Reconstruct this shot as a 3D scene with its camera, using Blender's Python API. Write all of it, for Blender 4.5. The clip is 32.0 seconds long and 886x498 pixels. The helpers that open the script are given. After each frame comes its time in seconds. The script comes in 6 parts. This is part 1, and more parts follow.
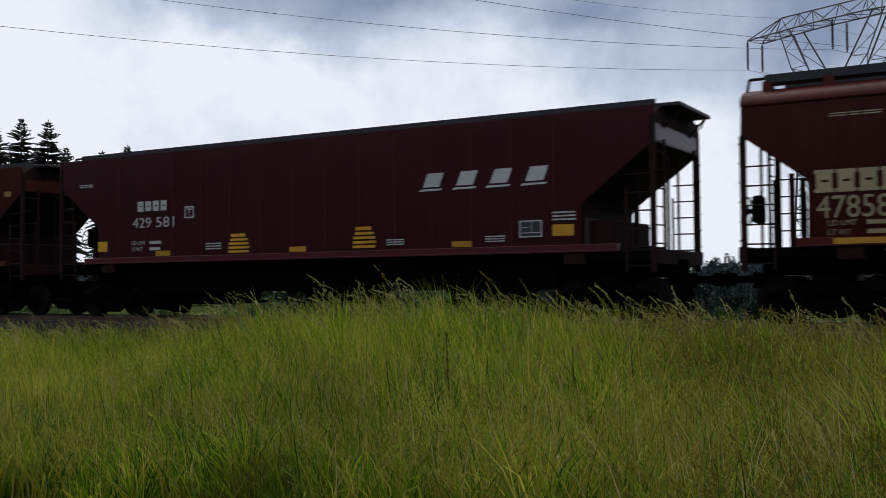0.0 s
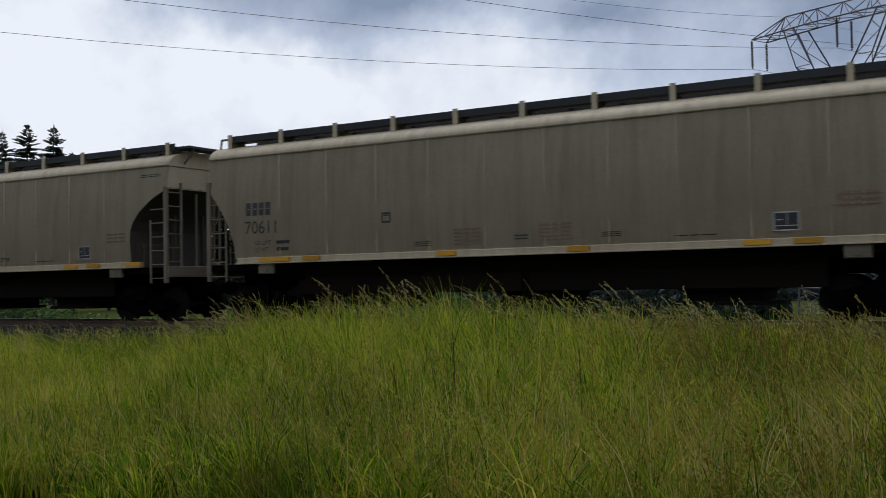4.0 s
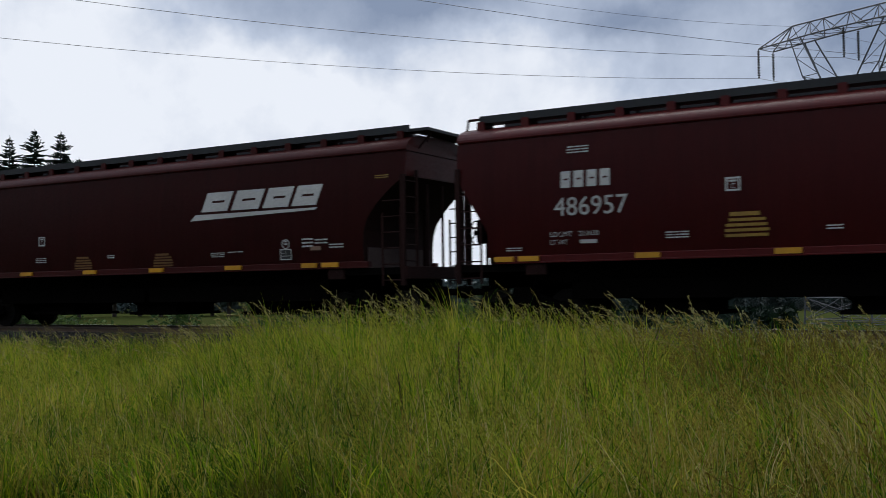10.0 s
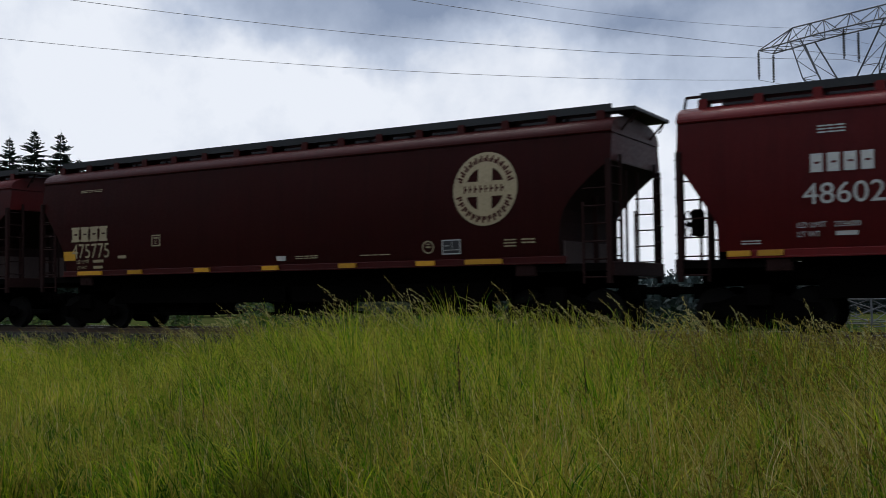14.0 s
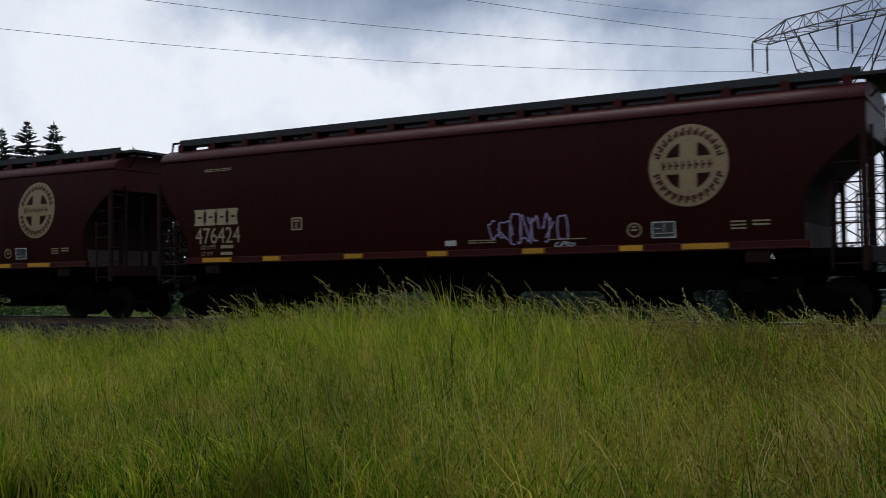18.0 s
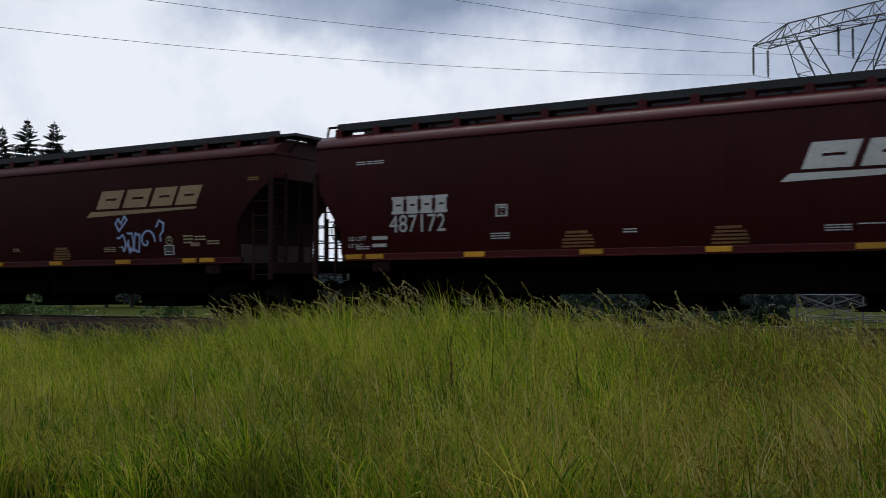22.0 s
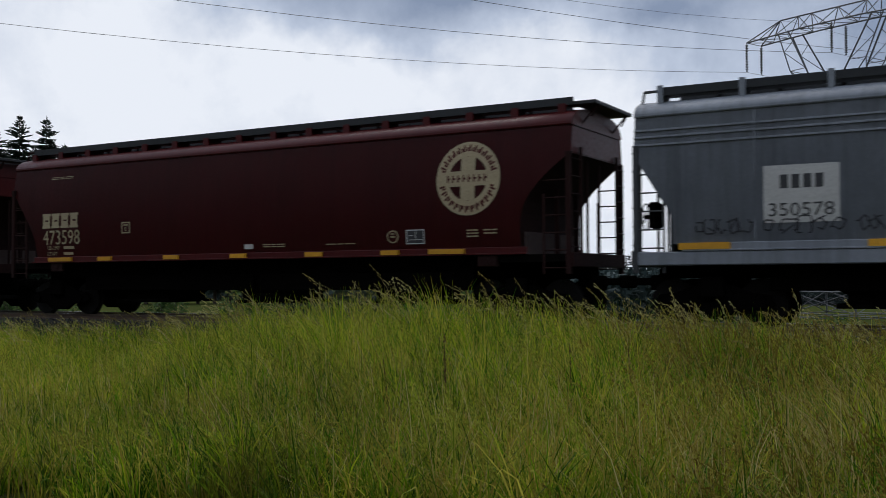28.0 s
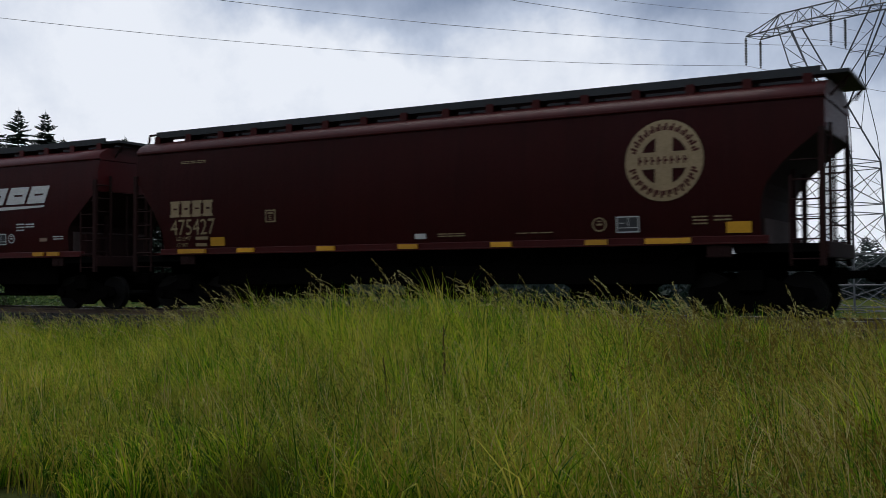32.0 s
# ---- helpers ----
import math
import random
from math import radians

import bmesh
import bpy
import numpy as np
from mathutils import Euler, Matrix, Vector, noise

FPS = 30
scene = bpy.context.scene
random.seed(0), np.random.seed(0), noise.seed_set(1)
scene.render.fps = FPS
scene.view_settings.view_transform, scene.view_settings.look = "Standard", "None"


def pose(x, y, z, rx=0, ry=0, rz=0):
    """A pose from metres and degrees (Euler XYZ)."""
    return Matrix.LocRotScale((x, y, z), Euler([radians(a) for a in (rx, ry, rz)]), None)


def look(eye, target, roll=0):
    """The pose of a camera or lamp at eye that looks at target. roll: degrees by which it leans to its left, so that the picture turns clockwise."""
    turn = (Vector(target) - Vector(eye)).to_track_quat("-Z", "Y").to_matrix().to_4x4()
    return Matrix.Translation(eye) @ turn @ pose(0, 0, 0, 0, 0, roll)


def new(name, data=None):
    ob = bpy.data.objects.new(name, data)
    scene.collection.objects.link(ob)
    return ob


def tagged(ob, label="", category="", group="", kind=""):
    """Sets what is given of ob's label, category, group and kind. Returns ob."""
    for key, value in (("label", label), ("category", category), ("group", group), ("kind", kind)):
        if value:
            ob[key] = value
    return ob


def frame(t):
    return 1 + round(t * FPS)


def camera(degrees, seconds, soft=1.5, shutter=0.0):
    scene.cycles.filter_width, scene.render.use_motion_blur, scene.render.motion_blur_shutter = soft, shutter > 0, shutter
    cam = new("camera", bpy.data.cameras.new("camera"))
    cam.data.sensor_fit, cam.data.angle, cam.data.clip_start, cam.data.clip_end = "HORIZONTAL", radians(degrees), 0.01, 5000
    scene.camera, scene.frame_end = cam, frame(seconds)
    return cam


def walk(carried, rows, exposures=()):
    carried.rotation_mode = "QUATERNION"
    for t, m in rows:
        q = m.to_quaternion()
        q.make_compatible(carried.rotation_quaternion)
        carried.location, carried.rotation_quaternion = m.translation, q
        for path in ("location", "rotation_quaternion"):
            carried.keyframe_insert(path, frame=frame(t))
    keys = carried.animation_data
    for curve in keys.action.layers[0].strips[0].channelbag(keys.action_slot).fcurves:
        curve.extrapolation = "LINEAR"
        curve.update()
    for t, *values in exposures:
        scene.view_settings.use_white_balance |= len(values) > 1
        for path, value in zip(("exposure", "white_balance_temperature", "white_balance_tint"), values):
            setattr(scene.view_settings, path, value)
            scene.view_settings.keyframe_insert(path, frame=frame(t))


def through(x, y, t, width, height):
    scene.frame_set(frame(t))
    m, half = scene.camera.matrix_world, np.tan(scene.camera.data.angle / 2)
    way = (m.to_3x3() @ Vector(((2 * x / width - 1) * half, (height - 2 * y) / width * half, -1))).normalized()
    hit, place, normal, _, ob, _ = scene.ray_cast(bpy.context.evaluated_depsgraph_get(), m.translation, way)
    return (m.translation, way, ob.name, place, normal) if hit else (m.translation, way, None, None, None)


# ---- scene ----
# camera: hand-held beside the line, turning a little
EYE = (0.0, 0.0, 1.67)
cam = camera(47.0, 32.0, soft=0.65, shutter=0.12)
PATH = [(0, 30.005, 1.775, 0.604),
        (0.5, 30.102, 1.693, 0.302),
        (1, 30.013, 1.658, 0.381),
        (1.5, 30.134, 1.794, 0.291),
        (2, 30.087, 1.763, 0.318),
        (2.5, 30.304, 1.764, 0.453),
        (3, 30.264, 1.736, 0.405),
        (3.5, 30.225, 1.817, 0.826),
        (5.5, 30.491, 2.132, 1.270),
        (6, 30.668, 2.307, 1.224),
        (6.5, 30.724, 2.346, 1.438),
        (7, 30.496, 2.388, 1.471),
        (7.5, 30.333, 2.352, 1.087),
        (8, 30.399, 2.286, 0.625),
        (8.5, 30.450, 2.383, 0.612),
        (9, 30.438, 2.287, 0.596),
        (9.5, 30.464, 2.275, 0.500),
        (10, 30.644, 2.337, 0.812),
        (10.5, 30.486, 2.330, 0.596),
        (11, 30.542, 2.328, 0.637),
        (11.5, 30.573, 2.246, 0.608),
        (12, 30.477, 2.315, 0.565),
        (12.5, 30.703, 2.408, 0.667),
        (13, 30.620, 2.365, 0.669),
        (13.5, 30.625, 2.434, 0.736),
        (15.5, 30.579, 2.093, 0.606),
        (16, 30.442, 2.029, 0.537),
        (16.5, 30.356, 2.040, 0.452),
        (17, 30.294, 1.984, 0.706),
        (17.5, 30.455, 1.992, 0.745),
        (18, 30.281, 1.881, 0.685),
        (18.5, 30.218, 1.885, 0.552),
        (19, 30.116, 1.861, 0.622),
        (19.5, 30.180, 2.093, 0.510),
        (20, 30.126, 2.147, 0.742),
        (20.5, 30.162, 2.090, 0.640),
        (21, 30.086, 2.068, 0.463),
        (21.5, 30.290, 2.036, 0.640),
        (22, 30.245, 1.980, 0.293),
        (22.5, 30.380, 2.030, 0.266),
        (23, 30.347, 1.886, 0.400),
        (23.5, 30.250, 1.625, 0.433),
        (24, 30.165, 1.669, 0.511),
        (24.5, 30.051, 1.645, 0.318),
        (25, 30.134, 1.789, 0.305),
        (25.5, 30.144, 1.764, 0.367),
        (27.5, 29.917, 1.803, 0.234),
        (28, 29.881, 1.781, 0.235),
        (28.5, 29.995, 1.825, 0.125),
        (29, 30.014, 1.667, 0.224),
        (29.5, 30.158, 1.734, -0.024),
        (30, 30.136, 1.798, -0.188),
        (30.5, 30.048, 1.605, -0.055),
        (31, 30.019, 1.642, 0.288),
        (31.5, 29.984, 1.545, 0.418),
        (32, 29.840, 1.450, 0.317)]
walk(cam, [(t, pose(*EYE, 90 + pitch, roll, yaw)) for t, yaw, pitch, roll in PATH],
     exposures=[(0.0, -0.05), (32.0, -0.08)])

# ---- sky and sun (overcast) ----
def node(nt, kind, **values):
    n = nt.nodes.new(kind)
    for key, value in values.items():
        n.inputs[key].default_value = value
    return n


def link(nt, a, b):
    nt.links.new(a, b)


SUN_ELEVATION, SUN_AZIMUTH = radians(58), radians(35)
world = bpy.data.worlds.new("overcast_sky")
world.use_nodes = True
scene.world = world
wt = world.node_tree
wt.nodes.clear()
sky = wt.nodes.new("ShaderNodeTexSky")
sky.sky_type, sky.sun_disc = "NISHITA", False
sky.sun_elevation, sky.sun_rotation = SUN_ELEVATION, -SUN_AZIMUTH
sky_gain = node(wt, "ShaderNodeVectorMath")
sky_gain.operation = "SCALE"
sky_gain.inputs["Scale"].default_value = 0.09
link(wt, sky.outputs["Color"], sky_gain.inputs[0])
coords = wt.nodes.new("ShaderNodeTexCoord")
cloud = node(wt, "ShaderNodeTexNoise", Scale=2.2, Detail=6.0, Roughness=0.55)
link(wt, coords.outputs["Generated"], cloud.inputs["Vector"])
ramp = wt.nodes.new("ShaderNodeValToRGB")
ramp.color_ramp.elements[0].position, ramp.color_ramp.elements[1].position = 0.3, 0.7
ramp.color_ramp.elements[0].color = (0.42, 0.50, 0.64, 1)
ramp.color_ramp.elements[1].color = (0.78, 0.84, 0.94, 1)
link(wt, cloud.outputs["Fac"], ramp.inputs["Fac"])
blend = wt.nodes.new("ShaderNodeMix")
blend.data_type = "RGBA"
blend.inputs[0].default_value = 0.85
link(wt, sky_gain.outputs[0], blend.inputs[6])
link(wt, ramp.outputs["Color"], blend.inputs[7])
# an overcast sky is about twice as bright overhead as along the horizon
axes = wt.nodes.new("ShaderNodeSeparateXYZ")
link(wt, coords.outputs["Generated"], axes.inputs[0])
overhead = node(wt, "ShaderNodeMapRange", **{"From Min": 0.0, "From Max": 1.0, "To Min": 0.48, "To Max": 1.9})
link(wt, axes.outputs["Z"], overhead.inputs["Value"])
background = node(wt, "ShaderNodeBackground")
link(wt, overhead.outputs[0], background.inputs["Strength"])
link(wt, blend.outputs[2], background.inputs["Color"])
link(wt, background.outputs[0], wt.nodes.new("ShaderNodeOutputWorld").inputs["Surface"])

sun = new("sun", bpy.data.lights.new("sun", "SUN"))
sun.data.energy, sun.data.angle, sun.data.color = 1.3, radians(30), (1.0, 0.97, 0.92)
sun_way = Vector((-math.sin(SUN_AZIMUTH) * math.cos(SUN_ELEVATION), math.cos(SUN_AZIMUTH) * math.cos(SUN_ELEVATION), math.sin(SUN_ELEVATION)))
sun.matrix_world = look(sun_way * 200, (0, 0, 0))


# ---- materials ----
def material(name, colour, rough=0.6, metal=0.0, grain=0.0, scale=8.0, second=None, bump=0.0, streak=0.0, island=0.0, spec=0.5, object_random=0.0):
    """A procedural surface: base colour, fine grain, large stains towards a second colour, optional downward streaks and relief."""
    m = bpy.data.materials.new(name)
    m.use_nodes = True
    nt = m.node_tree
    b = nt.nodes["Principled BSDF"]
    b.inputs["Roughness"].default_value, b.inputs["Metallic"].default_value = rough, metal
    b.inputs["Specular IOR Level"].default_value = spec
    tc = nt.nodes.new("ShaderNodeTexCoord")
    last = nt.nodes.new("ShaderNodeRGB")
    last.outputs[0].default_value = (*colour, 1)
    out = last.outputs[0]

    def mixed(fac, a, colour_b, kind="MIX"):
        mx = nt.nodes.new("ShaderNodeMix")
        mx.data_type, mx.blend_type = "RGBA", kind
        link(nt, fac, mx.inputs[0])
        link(nt, a, mx.inputs[6])
        mx.inputs[7].default_value = (*colour_b, 1)
        return mx.outputs[2]

    def ranged(socket, lo, hi, to_lo, to_hi):
        r = node(nt, "ShaderNodeMapRange", **{"From Min": lo, "From Max": hi, "To Min": to_lo, "To Max": to_hi})
        link(nt, socket, r.inputs["Value"])
        return r.outputs[0]

    if second:
        big = node(nt, "ShaderNodeTexNoise", Scale=scale * 0.12, Detail=5.0, Roughness=0.6)
        link(nt, tc.outputs["Object"], big.inputs["Vector"])
        out = mixed(ranged(big.outputs["Fac"], 0.38, 0.68, 0.0, 0.75), out, second)
    if streak:
        mp = nt.nodes.new("ShaderNodeMapping")
        mp.inputs["Scale"].default_value = (3.2, 1.0, 0.16)
        link(nt, tc.outputs["Object"], mp.inputs["Vector"])
        st = node(nt, "ShaderNodeTexNoise", Scale=1.6, Detail=7.0, Roughness=0.7)
        link(nt, mp.outputs[0], st.inputs["Vector"])
        out = mixed(ranged(st.outputs["Fac"], 0.46, 0.74, 0.0, streak), out, tuple(c * 0.35 for c in colour))
        pale = node(nt, "ShaderNodeTexNoise", Scale=2.7, Detail=5.0, Roughness=0.7)
        link(nt, mp.outputs[0], pale.inputs["Vector"])
        out = mixed(ranged(pale.outputs["Fac"], 0.55, 0.8, 0.0, streak * 0.55), out, tuple(0.012 + 1.45 * c for c in colour))
    if grain:
        fine = node(nt, "ShaderNodeTexNoise", Scale=scale * 5, Detail=4.0, Roughness=0.7)
        link(nt, tc.outputs["Object"], fine.inputs["Vector"])
        out = mixed(ranged(fine.outputs["Fac"], 0.3, 0.75, 0.0, grain), out, tuple(c * 0.4 for c in colour))
        link(nt, ranged(fine.outputs["Fac"], 0.3, 0.7, max(rough - 0.12, 0.05), min(rough + 0.12, 1.0)), b.inputs["Roughness"])
        if bump:
            bp = node(nt, "ShaderNodeBump", Strength=bump, Distance=0.02)
            link(nt, fine.outputs["Fac"], bp.inputs["Height"])
            link(nt, bp.outputs[0], b.inputs["Normal"])
    if island or object_random:
        src = nt.nodes.new("ShaderNodeNewGeometry").outputs["Random Per Island"] if island else nt.nodes.new("ShaderNodeObjectInfo").outputs["Random"]
        hsv = nt.nodes.new("ShaderNodeHueSaturation")
        amount = island or object_random
        link(nt, ranged(src, 0, 1, 1 - amount, 1 + amount), hsv.inputs["Value"])
        link(nt, out, hsv.inputs["Color"])
        out = hsv.outputs[0]
    link(nt, out, b.inputs["Base Color"])
    return m


def leaf_material(name, colours, through=0.35, rough=0.6, spots=None):
    """Grass or leaves: each blade takes its own tint from the ramp; some light passes through."""
    m = bpy.data.materials.new(name)
    m.use_nodes = True
    nt = m.node_tree
    b = nt.nodes["Principled BSDF"]
    b.inputs["Roughness"].default_value = rough
    b.inputs["Specular IOR Level"].default_value = 0.08
    geo = nt.nodes.new("ShaderNodeNewGeometry")
    rp = nt.nodes.new("ShaderNodeValToRGB")
    els = rp.color_ramp.elements
    while len(els) < len(colours):
        els.new(0.5)
    for i, (pos, c) in enumerate(colours):
        els[i].position, els[i].color = pos, (*c, 1)
    tc = nt.nodes.new("ShaderNodeTexCoord")
    at = nt.nodes.new("ShaderNodeVectorMath")
    link(nt, tc.outputs["Object"], at.inputs[0])
    link(nt, nt.nodes.new("ShaderNodeObjectInfo").outputs["Location"], at.inputs[1])
    patch = node(nt, "ShaderNodeTexNoise", Scale=2.0, Detail=3.0, Roughness=0.6)
    link(nt, at.outputs[0], patch.inputs["Vector"])
    add = nt.nodes.new("ShaderNodeMath")
    add.operation = "MULTIPLY_ADD"
    link(nt, patch.outputs["Fac"], add.inputs[0])
    add.inputs[1].default_value = 1.7
    broad = node(nt, "ShaderNodeTexNoise", Scale=0.42, Detail=2.0, Roughness=0.5)
    link(nt, at.outputs[0], broad.inputs["Vector"])
    zone = node(nt, "ShaderNodeMapRange", **{"From Min": 0.3, "From Max": 0.7, "To Min": -1.46, "To Max": -0.66})
    link(nt, broad.outputs["Fac"], zone.inputs["Value"])
    link(nt, zone.outputs[0], add.inputs[2])
    total = nt.nodes.new("ShaderNodeMath")
    total.operation = "MULTIPLY_ADD"
    total.use_clamp = True
    link(nt, geo.outputs["Random Per Island"], total.inputs[0])
    total.inputs[1].default_value = 1.35
    link(nt, add.outputs[0], total.inputs[2])
    link(nt, total.outputs[0], rp.inputs["Fac"])
    tint = rp.outputs["Color"]
    if spots:
        dry = node(nt, "ShaderNodeTexNoise", Scale=1.3, Detail=4.0, Roughness=0.65)
        link(nt, at.outputs[0], dry.inputs["Vector"])
        much = node(nt, "ShaderNodeMapRange", **{"From Min": 0.50, "From Max": 0.72, "To Min": 0.0, "To Max": 0.7})
        link(nt, dry.outputs["Fac"], much.inputs["Value"])
        wither = nt.nodes.new("ShaderNodeMix")
        wither.data_type = "RGBA"
        link(nt, much.outputs[0], wither.inputs[0])
        link(nt, tint, wither.inputs[6])
        wither.inputs[7].default_value = (*spots, 1)
        tint = wither.outputs[2]
    link(nt, tint, b.inputs["Base Color"])
    tr = nt.nodes.new("ShaderNodeBsdfTranslucent")
    link(nt, tint, tr.inputs["Color"])
    mx = nt.nodes.new("ShaderNodeMixShader")
    mx.inputs[0].default_value = through
    link(nt, b.outputs[0], mx.inputs[1])
    link(nt, tr.outputs[0], mx.inputs[2])
    link(nt, mx.outputs[0], nt.nodes["Material Output"].inputs["Surface"])
    return m


